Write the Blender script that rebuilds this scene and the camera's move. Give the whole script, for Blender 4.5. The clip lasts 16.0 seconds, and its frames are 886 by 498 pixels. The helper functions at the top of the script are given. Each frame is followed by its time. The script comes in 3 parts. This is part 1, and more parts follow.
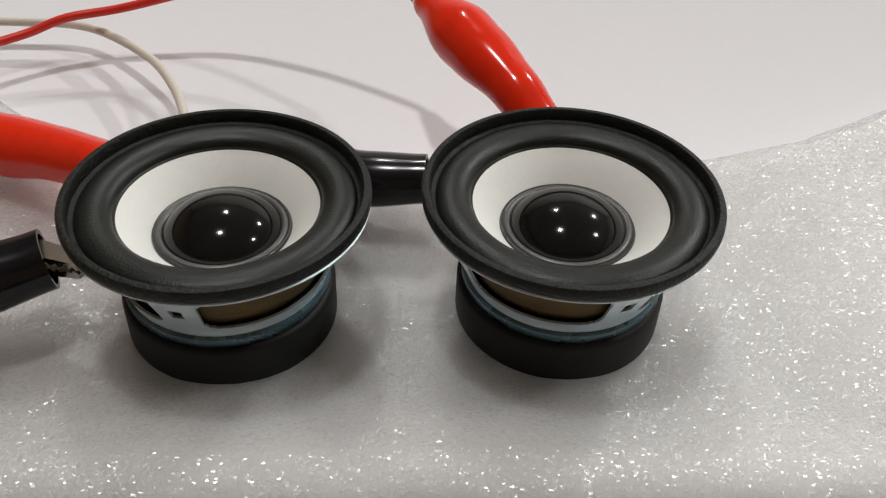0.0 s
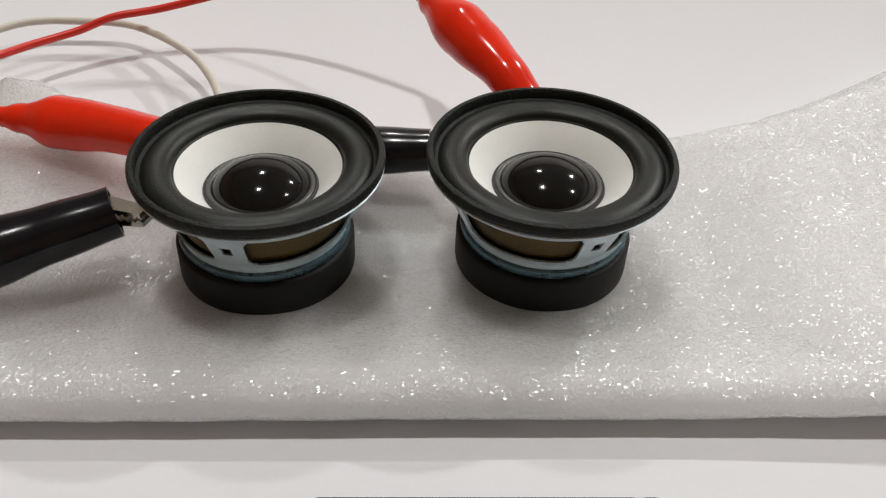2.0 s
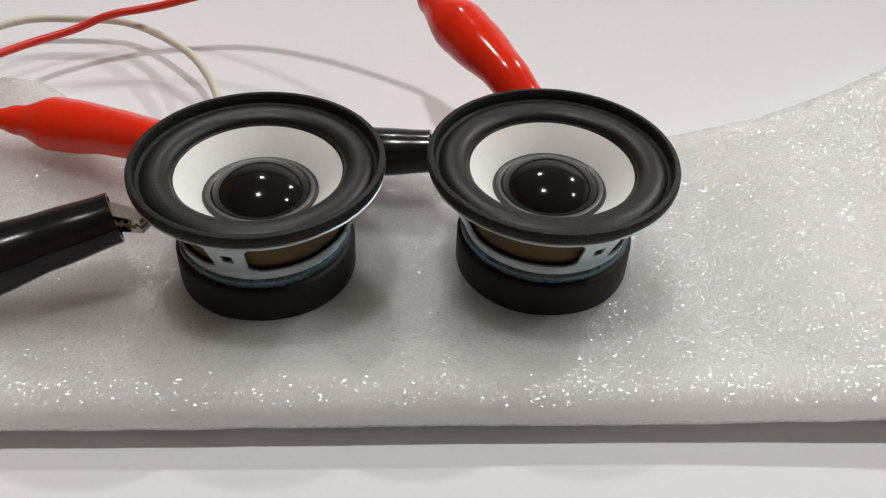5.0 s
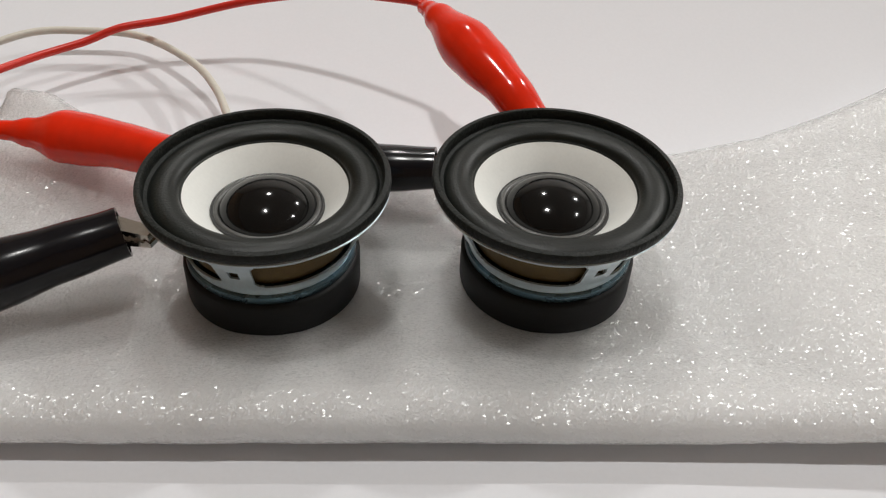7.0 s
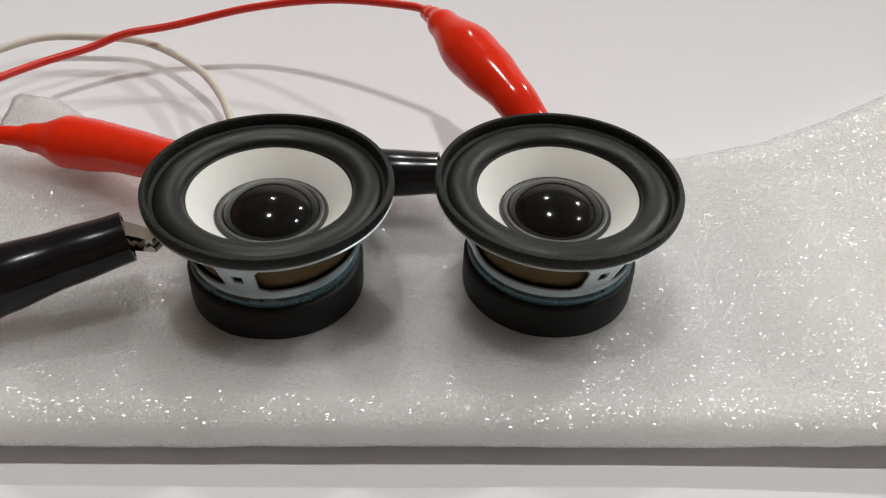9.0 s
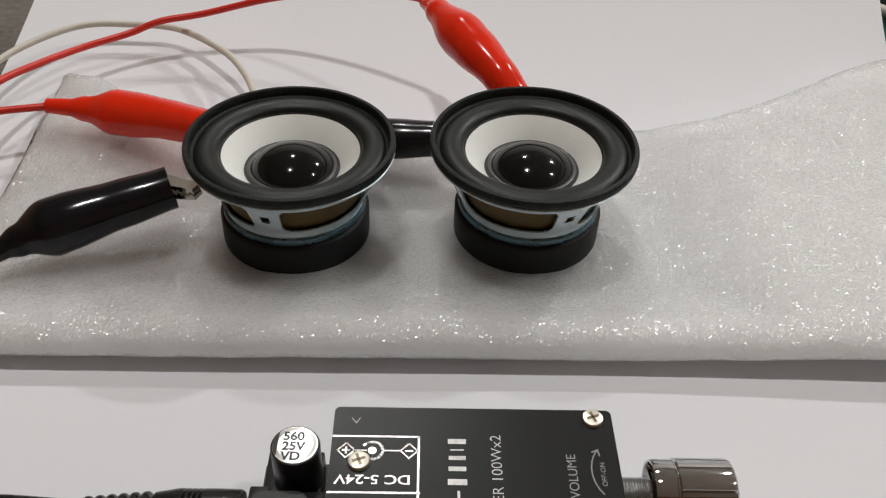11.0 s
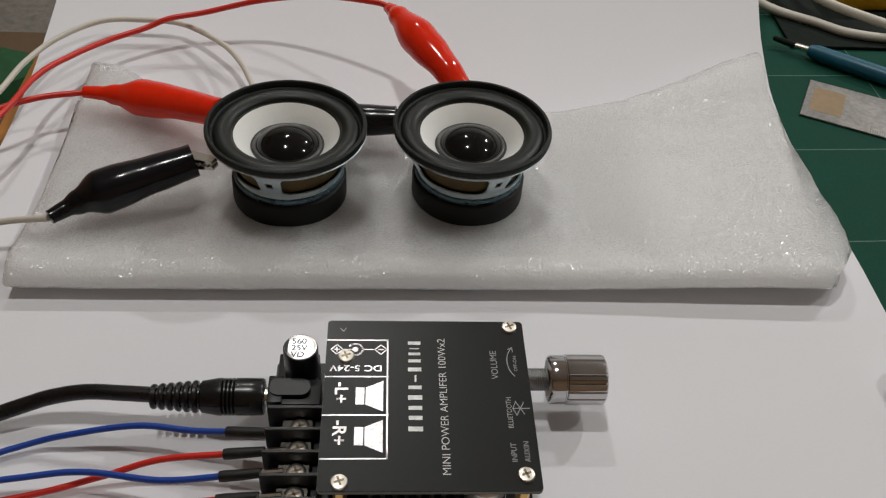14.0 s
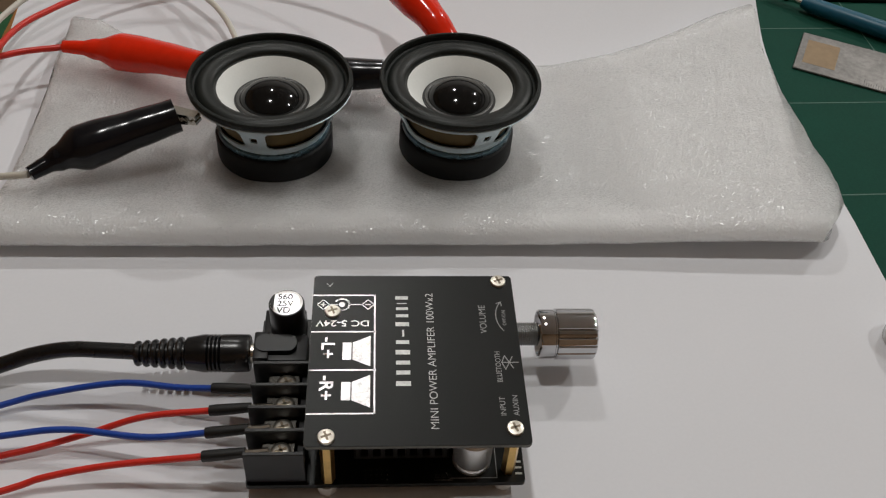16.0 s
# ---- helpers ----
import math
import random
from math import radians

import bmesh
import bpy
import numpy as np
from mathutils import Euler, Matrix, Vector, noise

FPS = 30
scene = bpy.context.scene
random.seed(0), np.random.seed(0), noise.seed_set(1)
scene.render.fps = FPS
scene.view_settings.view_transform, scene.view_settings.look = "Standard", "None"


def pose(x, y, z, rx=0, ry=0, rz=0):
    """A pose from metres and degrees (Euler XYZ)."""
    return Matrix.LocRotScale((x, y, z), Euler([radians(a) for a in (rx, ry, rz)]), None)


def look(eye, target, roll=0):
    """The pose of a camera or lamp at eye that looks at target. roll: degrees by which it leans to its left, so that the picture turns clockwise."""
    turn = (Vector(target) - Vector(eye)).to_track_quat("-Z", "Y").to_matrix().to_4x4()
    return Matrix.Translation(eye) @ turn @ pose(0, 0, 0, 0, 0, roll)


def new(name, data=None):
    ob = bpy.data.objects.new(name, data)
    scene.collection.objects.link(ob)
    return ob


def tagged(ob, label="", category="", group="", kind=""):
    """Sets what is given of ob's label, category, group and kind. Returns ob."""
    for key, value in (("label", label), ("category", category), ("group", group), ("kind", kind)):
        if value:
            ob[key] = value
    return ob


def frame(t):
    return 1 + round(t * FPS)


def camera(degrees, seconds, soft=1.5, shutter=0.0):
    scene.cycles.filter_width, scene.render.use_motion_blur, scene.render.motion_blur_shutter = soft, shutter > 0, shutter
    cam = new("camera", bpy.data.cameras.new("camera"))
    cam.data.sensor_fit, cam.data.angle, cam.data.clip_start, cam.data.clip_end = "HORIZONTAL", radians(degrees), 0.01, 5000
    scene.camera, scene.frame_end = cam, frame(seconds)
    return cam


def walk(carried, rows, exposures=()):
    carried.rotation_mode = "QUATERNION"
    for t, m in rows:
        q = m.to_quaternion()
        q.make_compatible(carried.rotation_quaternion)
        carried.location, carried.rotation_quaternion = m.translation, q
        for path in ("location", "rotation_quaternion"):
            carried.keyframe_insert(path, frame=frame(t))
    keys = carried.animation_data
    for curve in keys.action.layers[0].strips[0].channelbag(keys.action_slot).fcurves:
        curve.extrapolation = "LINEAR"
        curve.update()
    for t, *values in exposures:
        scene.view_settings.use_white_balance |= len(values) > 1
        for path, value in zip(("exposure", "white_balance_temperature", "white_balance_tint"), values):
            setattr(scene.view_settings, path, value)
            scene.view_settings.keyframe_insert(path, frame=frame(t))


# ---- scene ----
cam = camera(50.79, 16.0, soft=1.25)
PATH = [
    (0, (0.01798, -0.05551, 0.13949), (0.02493, 0.13498, -0.02226), 1.938),
    (0.5, (0.01850, -0.05467, 0.14273), (0.02487, 0.13375, -0.02145), 1.742),
    (1, (0.01790, -0.05965, 0.14304), (0.02418, 0.13056, -0.01908), 1.771),
    (1.5, (0.01881, -0.07532, 0.14904), (0.02412, 0.11536, -0.01256), 1.497),
    (2, (0.01656, -0.09065, 0.15209), (0.02372, 0.10191, -0.00718), 1.839),
    (2.5, (0.01774, -0.09264, 0.14928), (0.02361, 0.10357, -0.00553), 1.749),
    (3, (0.01472, -0.08936, 0.14999), (0.02226, 0.10558, -0.00635), 1.962),
    (3.5, (0.01753, -0.08399, 0.15285), (0.02370, 0.10692, -0.00844), 1.656),
    (4, (0.01600, -0.08700, 0.15300), (0.02262, 0.10281, -0.00957), 1.500),
    (6.5, (0.01593, -0.08661, 0.15948), (0.02507, 0.10236, -0.00397), 2.091),
    (7, (0.01593, -0.08661, 0.15948), (0.02240, 0.10347, -0.00278), 2.091),
    (7.5, (0.01593, -0.08661, 0.15948), (0.02277, 0.10378, -0.00240), 2.091),
    (8, (0.01593, -0.08661, 0.15948), (0.02292, 0.10396, -0.00219), 2.091),
    (10.5, (0.01627, -0.10175, 0.16532), (0.01943, 0.08980, 0.00470), 1.575),
    (11, (0.01813, -0.12696, 0.17471), (0.02267, 0.06446, 0.01398), 1.903),
    (11.5, (0.01928, -0.13611, 0.17210), (0.02471, 0.05407, 0.00992), 1.886),
    (12, (0.01974, -0.14542, 0.17907), (0.02849, 0.04342, 0.01548), 2.201),
    (12.5, (0.01709, -0.15183, 0.18369), (0.02785, 0.03752, 0.02080), 2.586),
    (13, (0.01750, -0.15738, 0.19043), (0.02979, 0.03092, 0.02644), 2.890),
    (13.5, (0.01633, -0.17061, 0.20299), (0.03113, 0.01480, 0.03594), 3.563),
    (14, (0.01622, -0.18651, 0.22824), (0.03180, -0.00407, 0.05802), 4.027),
    (14.5, (0.01570, -0.19784, 0.23535), (0.03203, -0.01763, 0.06285), 4.253),
    (15, (0.01866, -0.19231, 0.23039), (0.03560, -0.01327, 0.05673), 4.256),
    (15.5, (0.01882, -0.18774, 0.22668), (0.03589, -0.01041, 0.05129), 4.154),
    (16, (0.01789, -0.18569, 0.22320), (0.03558, -0.00999, 0.04623), 4.284),
]
walk(cam, [(t, look(eye, target, roll)) for t, eye, target, roll in PATH],
     [(0, 0.55), (2, 0.62), (4, 0.60), (8, 0.56), (10.5, 0.46), (12.0, 0.22), (14.0, 0.13), (16, 0.05)])

# ---- light and room ----
world = bpy.data.worlds.new("room_air")
scene.world = world
world.use_nodes = True
world.node_tree.nodes["Background"].inputs[0].default_value = (0.9, 0.88, 0.85, 1)
world.node_tree.nodes["Background"].inputs[1].default_value = 0.05
CEIL = 1.70
LAMPS = [(-0.16, 1.46, 6.6), (-0.15, 0.20, 6.6), (1.40, 1.46, 16.0), (1.40, 0.20, 7.4)]
LAMP_COLOR = (1.0, 0.992, 0.963)


# ---- materials ----
def nodes_of(name):
    m = bpy.data.materials.new(name)
    m.use_nodes = True
    return m, m.node_tree.nodes, m.node_tree.links, m.node_tree.nodes["Principled BSDF"]


def mat(name, color, rough=0.5, metal=0.0, vary=0.08, grain=400.0, bump=0.05, dist=0.0003, wear=60.0, spec=0.5, coat=0.0, sss=0.0):
    """A surface with colour variation at two scales and a fine relief."""
    m, n, l, b = nodes_of(name)
    tc = n.new("ShaderNodeTexCoord")
    fine, wide = n.new("ShaderNodeTexNoise"), n.new("ShaderNodeTexNoise")
    fine.inputs["Scale"].default_value, wide.inputs["Scale"].default_value = grain, wear
    fine.inputs["Detail"].default_value, wide.inputs["Detail"].default_value = 3, 4
    for t in (fine, wide):
        l.new(tc.outputs["Object"], t.inputs["Vector"])
    add = n.new("ShaderNodeMath")
    add.operation = "ADD"
    l.new(fine.outputs["Fac"], add.inputs[0]), l.new(wide.outputs["Fac"], add.inputs[1])
    ramp = n.new("ShaderNodeMapRange")
    ramp.inputs["From Min"].default_value, ramp.inputs["From Max"].default_value = 0.6, 1.4
    ramp.inputs["To Min"].default_value, ramp.inputs["To Max"].default_value = 1 - vary, 1 + vary
    l.new(add.outputs[0], ramp.inputs["Value"])
    mul = n.new("ShaderNodeVectorMath")
    mul.operation = "SCALE"
    mul.inputs[0].default_value = color
    l.new(ramp.outputs[0], mul.inputs["Scale"])
    l.new(mul.outputs[0], b.inputs["Base Color"])
    rr = n.new("ShaderNodeMapRange")
    rr.inputs["To Min"].default_value, rr.inputs["To Max"].default_value = max(0.0, rough - 0.06), min(1.0, rough + 0.06)
    l.new(wide.outputs["Fac"], rr.inputs["Value"])
    l.new(rr.outputs[0], b.inputs["Roughness"])
    b.inputs["Metallic"].default_value = metal
    b.inputs["Specular IOR Level"].default_value = spec
    b.inputs["Coat Weight"].default_value = coat
    if sss:
        b.inputs["Subsurface Weight"].default_value = sss
        b.inputs["Subsurface Radius"].default_value = (0.004, 0.004, 0.004)
        b.inputs["Subsurface Scale"].default_value = 1.0
    if bump:
        bp = n.new("ShaderNodeBump")
        bp.inputs["Strength"].default_value, bp.inputs["Distance"].default_value = bump, dist
        l.new(fine.outputs["Fac"], bp.inputs["Height"])
        l.new(bp.outputs[0], b.inputs["Normal"])
    return m


def foam_material():
    """White cellular packing foam: small glossy blisters of uneven size."""
    m, n, l, b = nodes_of("packing_foam")
    tc = n.new("ShaderNodeTexCoord")
    vor, vor2, noi, wide = n.new("ShaderNodeTexVoronoi"), n.new("ShaderNodeTexVoronoi"), n.new("ShaderNodeTexNoise"), n.new("ShaderNodeTexNoise")
    vor.inputs["Scale"].default_value, vor2.inputs["Scale"].default_value = 1000, 2400
    noi.inputs["Scale"].default_value, wide.inputs["Scale"].default_value = 420, 45
    noi.inputs["Detail"].default_value = 5
    for t in (vor, vor2, noi, wide):
        l.new(tc.outputs["Object"], t.inputs["Vector"])
    a1, a2 = n.new("ShaderNodeMath"), n.new("ShaderNodeMath")
    a1.operation, a2.operation = "MULTIPLY_ADD", "MULTIPLY_ADD"
    l.new(vor.outputs["Distance"], a1.inputs[0]), l.new(noi.outputs["Fac"], a1.inputs[2])
    a1.inputs[1].default_value = 0.7
    l.new(vor2.outputs["Distance"], a2.inputs[0]), l.new(a1.outputs[0], a2.inputs[2])
    a2.inputs[1].default_value = 0.35
    bp = n.new("ShaderNodeBump")
    bp.inputs["Strength"].default_value, bp.inputs["Distance"].default_value = 1.0, 0.00028
    l.new(a2.outputs[0], bp.inputs["Height"])
    l.new(bp.outputs[0], b.inputs["Normal"])
    ramp = n.new("ShaderNodeMix")
    ramp.data_type = "RGBA"
    ramp.inputs["A"].default_value, ramp.inputs["B"].default_value = (0.93, 0.93, 0.915, 1), (0.97, 0.97, 0.955, 1)
    l.new(wide.outputs["Fac"], ramp.inputs["Factor"])
    l.new(ramp.outputs["Result"], b.inputs["Base Color"])
    b.inputs["Roughness"].default_value = 0.20
    b.inputs["Specular IOR Level"].default_value = 0.4
    b.inputs["Subsurface Weight"].default_value = 1.0
    b.inputs["Subsurface Radius"].default_value = (1, 1, 1)
    b.inputs["Subsurface Scale"].default_value = 0.032
    # glossy skin facets, drawn out along the sheet, each tilted its own way
    stretch, warp = n.new("ShaderNodeMapping"), n.new("ShaderNodeTexNoise")
    stretch.inputs["Scale"].default_value = (0.75, 1.35, 1.35)
    warp.inputs["Scale"].default_value, warp.inputs["Detail"].default_value = 1200, 2
    shift, moved = n.new("ShaderNodeVectorMath"), n.new("ShaderNodeVectorMath")
    shift.operation, moved.operation = "SCALE", "ADD"
    shift.inputs["Scale"].default_value = 0.0007
    l.new(tc.outputs["Object"], warp.inputs["Vector"]), l.new(warp.outputs["Color"], shift.inputs[0])
    l.new(tc.outputs["Object"], moved.inputs[0]), l.new(shift.outputs[0], moved.inputs[1])
    l.new(moved.outputs[0], stretch.inputs["Vector"])
    cell = n.new("ShaderNodeTexVoronoi")
    cell.inputs["Scale"].default_value = 2450
    l.new(stretch.outputs[0], cell.inputs["Vector"])
    tilt, amount, turned, unit = [n.new("ShaderNodeVectorMath") for _ in range(4)]
    tilt.operation, amount.operation, turned.operation, unit.operation = "SUBTRACT", "SCALE", "ADD", "NORMALIZE"
    tilt.inputs[1].default_value = (0.5, 0.5, 0.5)
    amount.inputs["Scale"].default_value = 0.66
    l.new(cell.outputs["Color"], tilt.inputs[0]), l.new(tilt.outputs[0], amount.inputs[0])
    l.new(amount.outputs[0], turned.inputs[0]), l.new(tc.outputs["Normal"], turned.inputs[1])
    l.new(turned.outputs[0], unit.inputs[0]), l.new(unit.outputs[0], b.inputs["Coat Normal"])
    b.inputs["Coat Weight"].default_value, b.inputs["Coat Roughness"].default_value = 1.0, 0.2
    # thin foam lets part of the light straight through
    clear, both = n.new("ShaderNodeBsdfTransparent"), n.new("ShaderNodeMixShader")
    both.inputs[0].default_value = 0.20
    l.new(b.outputs[0], both.inputs[1]), l.new(clear.outputs[0], both.inputs[2])
    l.new(both.outputs[0], n["Material Output"].inputs["Surface"])
    return m


FOAM = foam_material()
PAPER = mat("white_paper", (0.74, 0.742, 0.772), 0.75, vary=0.02, grain=900, bump=0.04, dist=0.0001, wear=14, spec=0.25)
MAT_GREEN = mat("green_cutting_mat", (0.0085, 0.060, 0.040), 0.7, vary=0.16, grain=1200, bump=0.2, dist=0.0001, wear=30, spec=0.12)
MAT_LINE = mat("mat_line", (0.055, 0.14, 0.105), 0.6, vary=0.2, grain=500)
WOOD = mat("orange_wood", (0.42, 0.18, 0.045), 0.45, vary=0.25, grain=150, bump=0.1, wear=20)
FLOOR = mat("carpet_floor", (0.22, 0.205, 0.185), 0.9, vary=0.4, grain=60, bump=0.4, dist=0.004, wear=5)
BROWNWALL = mat("brown_unseen_wall", (0.38, 0.25, 0.15), 0.6, vary=0.2, grain=30, wear=3)
WALL = mat("room_wall", (0.73, 0.71, 0.69), 0.8, vary=0.05, grain=40, wear=2)
CEILING = mat("ceiling_paint", (0.82, 0.81, 0.80), 0.8, vary=0.03, grain=40, wear=2)
GASKET = mat("black_gasket_foam", (0.0070, 0.0092, 0.0078), 0.52, vary=0.45, grain=1300, bump=0.8, dist=0.0004, wear=180, spec=0.28)
SURROUND = mat("black_rubber_surround", (0.0056, 0.0076, 0.0060), 0.40, vary=0.45, grain=1900, bump=0.4, dist=0.0002, wear=150, spec=0.34)
CONE = mat("white_paper_cone", (0.80, 0.81, 0.78), 0.55, vary=0.04, grain=1400, bump=0.12, dist=0.0001, wear=160)
COIL = mat("dark_glued_ring", (0.02, 0.02, 0.02), 0.30, vary=0.2, grain=600, bump=0.1)
COILGREY = mat("grey_coil_former", (0.085, 0.085, 0.08), 0.35, vary=0.3, grain=900, bump=0.25, dist=0.0002)
DOME = mat("glossy_black_dome", (0.004, 0.004, 0.004), 0.10, vary=0.2, grain=600, bump=0.01, dist=0.0001, spec=0.34)
BASKET = mat("pale_blue_zinc", (0.66, 0.78, 0.84), 0.36, metal=0.55, vary=0.08, grain=700, bump=0.05, wear=120)
PLATE_BLUE_SHADED = mat("blue_zinc_plate_shaded", (0.10, 0.17, 0.21), 0.28, metal=0.7, vary=0.15, grain=700, bump=0.05, wear=120)
SPIDER = mat("amber_spider_cloth", (0.085, 0.054, 0.011), 0.7, vary=0.25, grain=1600, bump=0.4, dist=0.0003, wear=200)
FERRITE = mat("black_ferrite", (0.0062, 0.0068, 0.0078), 0.55, vary=0.35, grain=900, bump=0.2, dist=0.0002, wear=90, spec=0.3)
REDVINYL = mat("red_vinyl", (0.74, 0.024, 0.005), 0.13, vary=0.10, grain=250, bump=0.02, dist=0.0004, wear=70, spec=0.36)
BLACKVINYL = mat("black_vinyl", (0.005, 0.005, 0.007), 0.17, vary=0.2, grain=250, bump=0.03, dist=0.0004, wear=70, spec=0.34)
REDWIRE = mat("red_silicone_wire", (0.62, 0.024, 0.012), 0.38, vary=0.1, grain=800, bump=0.03)
BLUEWIRE = mat("blue_silicone_wire", (0.010, 0.055, 0.33), 0.36, vary=0.1, grain=800, bump=0.03)
WHITEWIRE = mat("off_white_wire", (0.60, 0.57, 0.50), 0.45, vary=0.08, grain=800, bump=0.03)
BLACKPVC = mat("black_cable_pvc", (0.0055, 0.0055, 0.0060), 0.27, vary=0.2, grain=700, bump=0.06, dist=0.0002)
SHRINK = mat("black_heat_shrink", (0.0077, 0.0077, 0.0077), 0.48, vary=0.25, grain=500, bump=0.15, dist=0.0004)
BLACKABS = mat("black_moulded_plastic", (0.0072, 0.0072, 0.0083), 0.42, vary=0.2, grain=900, bump=0.08, dist=0.0001)
SOLDERMASK = mat("black_soldermask", (0.0060, 0.0066, 0.0060), 0.36, vary=0.2, grain=1400, bump=0.05, dist=0.0001, wear=60, spec=0.27)
FINS = mat("black_anodised_fins", (0.045, 0.045, 0.045), 0.35, metal=0.4, vary=0.2)
BOARDEDGE = mat("fibreglass_edge", (0.16, 0.16, 0.14), 0.6, vary=0.25, grain=1500, bump=0.2)
TINNED_LIT = mat("tinned_copper_lit", (0.84, 0.83, 0.82), 0.26, metal=1.0, vary=0.35, grain=1300, bump=0.9, dist=0.00025, wear=300)
INK = mat("white_ink", (0.62, 0.62, 0.60), 0.5, vary=0.15, grain=1500)
TINNED_DULL = mat("tinned_copper_dull", (0.52, 0.52, 0.51), 0.34, metal=0.6, vary=0.3, grain=1300, bump=0.6, dist=0.0002, wear=250)
INKGREY_DULLTIN = mat("grey_ink_and_dull_tin", (0.36, 0.36, 0.36), 0.5, vary=0.2, grain=1500)
BLACKINK = mat("black_ink", (0.02, 0.02, 0.02), 0.5, vary=0.1)
NICKEL = mat("nickel_steel", (0.66, 0.63, 0.57), 0.24, metal=1.0, vary=0.12, grain=900, bump=0.06, dist=0.0002, wear=250)
BRASS = mat("brass", (0.72, 0.47, 0.17), 0.30, metal=1.0, vary=0.12, grain=700, bump=0.06, wear=200)
GILT = mat("gilt_screw", (0.78, 0.735, 0.65), 0.36, metal=1.0, vary=0.2, grain=900, bump=0.1, dist=0.0002, wear=250)
RECESS_SHADE = mat("screw_recess_shade", (0.26, 0.21, 0.15), 0.4, metal=0.8, vary=0.3)
CHROME = mat("chrome", (0.52, 0.52, 0.53), 0.035, metal=1.0, vary=0.03, grain=500, bump=0.0, wear=80)
ZINC = mat("zinc_thread", (0.46, 0.46, 0.46), 0.38, metal=1.0, vary=0.15, grain=800, bump=0.08)
ALU = mat("aluminium_can", (0.80, 0.80, 0.79), 0.30, metal=0.85, vary=0.06, grain=1000, bump=0.05, dist=0.0001)
CANSLEEVE = mat("dark_can_sleeve", (0.030, 0.030, 0.032), 0.34, metal=0.3, vary=0.15, grain=700, bump=0.05)
WHITEPL = mat("white_nylon", (0.74, 0.73, 0.70), 0.45, vary=0.05, sss=0.1)
STEEL = mat("brushed_ruler_steel", (0.20, 0.19, 0.18), 0.40, metal=0.6, vary=0.4, grain=500, bump=0.06, wear=40)
LABEL = mat("tan_label", (0.30, 0.21, 0.12), 0.7, vary=0.15)
TEAL = mat("blue_pen_plastic", (0.006, 0.10, 0.165), 0.4, vary=0.12, grain=300)
SHADE_BRISTLE = mat("dark_shade_bristle", (0.008, 0.013, 0.010), 0.7, vary=0.4, grain=300, wear=25, spec=0.12)
YELLOW = mat("yellow_plastic", (0.72, 0.42, 0.02), 0.4, vary=0.08)
GREENBAG = mat("green_fabric", (0.012, 0.08, 0.025), 0.8, vary=0.4, grain=60, wear=12)
BROWNBLOCK = mat("brown_block", (0.12, 0.075, 0.04), 0.8, vary=0.2, grain=60, wear=8)
GLASS = mat("clear_plastic", (0.75, 0.75, 0.75), 0.12, vary=0.05)


# ---- mesh helpers ----
def mesh_ob(name, verts, faces, material, parent=None, label="", smooth=True, sharp=40):
    me = bpy.data.meshes.new(name)
    me.from_pydata([tuple(v) for v in verts], [], faces)
    me.update()
    bm = bmesh.new()
    bm.from_mesh(me)
    bmesh.ops.recalc_face_normals(bm, faces=bm.faces)
    bm.to_mesh(me)
    bm.free()
    me.materials.append(material)
    if smooth:
        me.shade_smooth()
        me.set_sharp_from_angle(angle=radians(sharp))
    ob = new(name, me)
    ob.parent = parent
    if label:
        ob["label"] = label
    return ob


def part(name, bm, material, parent=None, label="", smooth=True, sharp=40):
    """Links a bmesh as one mesh object under a thing or part."""
    me = bpy.data.meshes.new(name)
    bm.to_mesh(me)
    bm.free()
    me.materials.append(material)
    if smooth:
        me.shade_smooth()
        me.set_sharp_from_angle(angle=radians(sharp))
    ob = new(name, me)
    ob.parent = parent
    if label:
        ob["label"] = label
    return ob


def thing(name, at, label, category, group="", rz=0.0):
    ob = new(name)
    ob.matrix_world = pose(*at, 0, 0, rz)
    ob.empty_display_size = 0.01
    return tagged(ob, label, category, group)


def box_bm(x0, x1, y0, y1, z0, z1, bevel=0.0004, seg=2):
    bm = bmesh.new()
    bmesh.ops.create_cube(bm, size=1)
    for v in bm.verts:
        v.co = Vector((x0 + (v.co.x + 0.5) * (x1 - x0), y0 + (v.co.y + 0.5) * (y1 - y0), z0 + (v.co.z + 0.5) * (z1 - z0)))
    if bevel:
        bmesh.ops.bevel(bm, geom=bm.edges[:], offset=bevel, segments=seg, affect="EDGES", profile=0.5)
    return bm


def lathe(profile, n=96, axis="z", closed=False, wob=0.0):
    """Vertices and faces of a profile of (r, h) turned round an axis; a radius of 0 closes to a point."""
    verts, faces, rings = [], [], []
    for r, h in profile:
        if r <= 1e-9:
            rings.append([len(verts)])
            verts.append((0, 0, h))
        else:
            rings.append(list(range(len(verts), len(verts) + n)))
            for i in range(n):
                a = 2 * math.pi * i / n
                rr = r * (1 + wob * math.sin(3 * a + 1))
                verts.append((rr * math.cos(a), rr * math.sin(a), h))
    pairs = list(zip(rings, rings[1:])) + ([(rings[-1], rings[0])] if closed else [])
    for a, b in pairs:
        for i in range(n):
            j = (i + 1) % n
            if len(a) == 1 and len(b) == 1:
                continue
            if len(a) == 1:
                faces.append((a[0], b[i], b[j]))
            elif len(b) == 1:
                faces.append((a[i], a[j], b[0]))
            else:
                faces.append((a[i], a[j], b[j], b[i]))
    if axis == "x":
        verts = [(h, y, -x) for x, y, h in verts]
    return verts, faces


def smooth_path(pts, n=14):
    """Catmull-Rom points through pts."""
    pts = [Vector(p) for p in pts]
    ext = [2 * pts[0] - pts[1], *pts, 2 * pts[-1] - pts[-2]]
    out = []
    for i in range(1, len(ext) - 2):
        p0, p1, p2, p3 = ext[i - 1:i + 3]
        for k in range(n):
            t = k / n
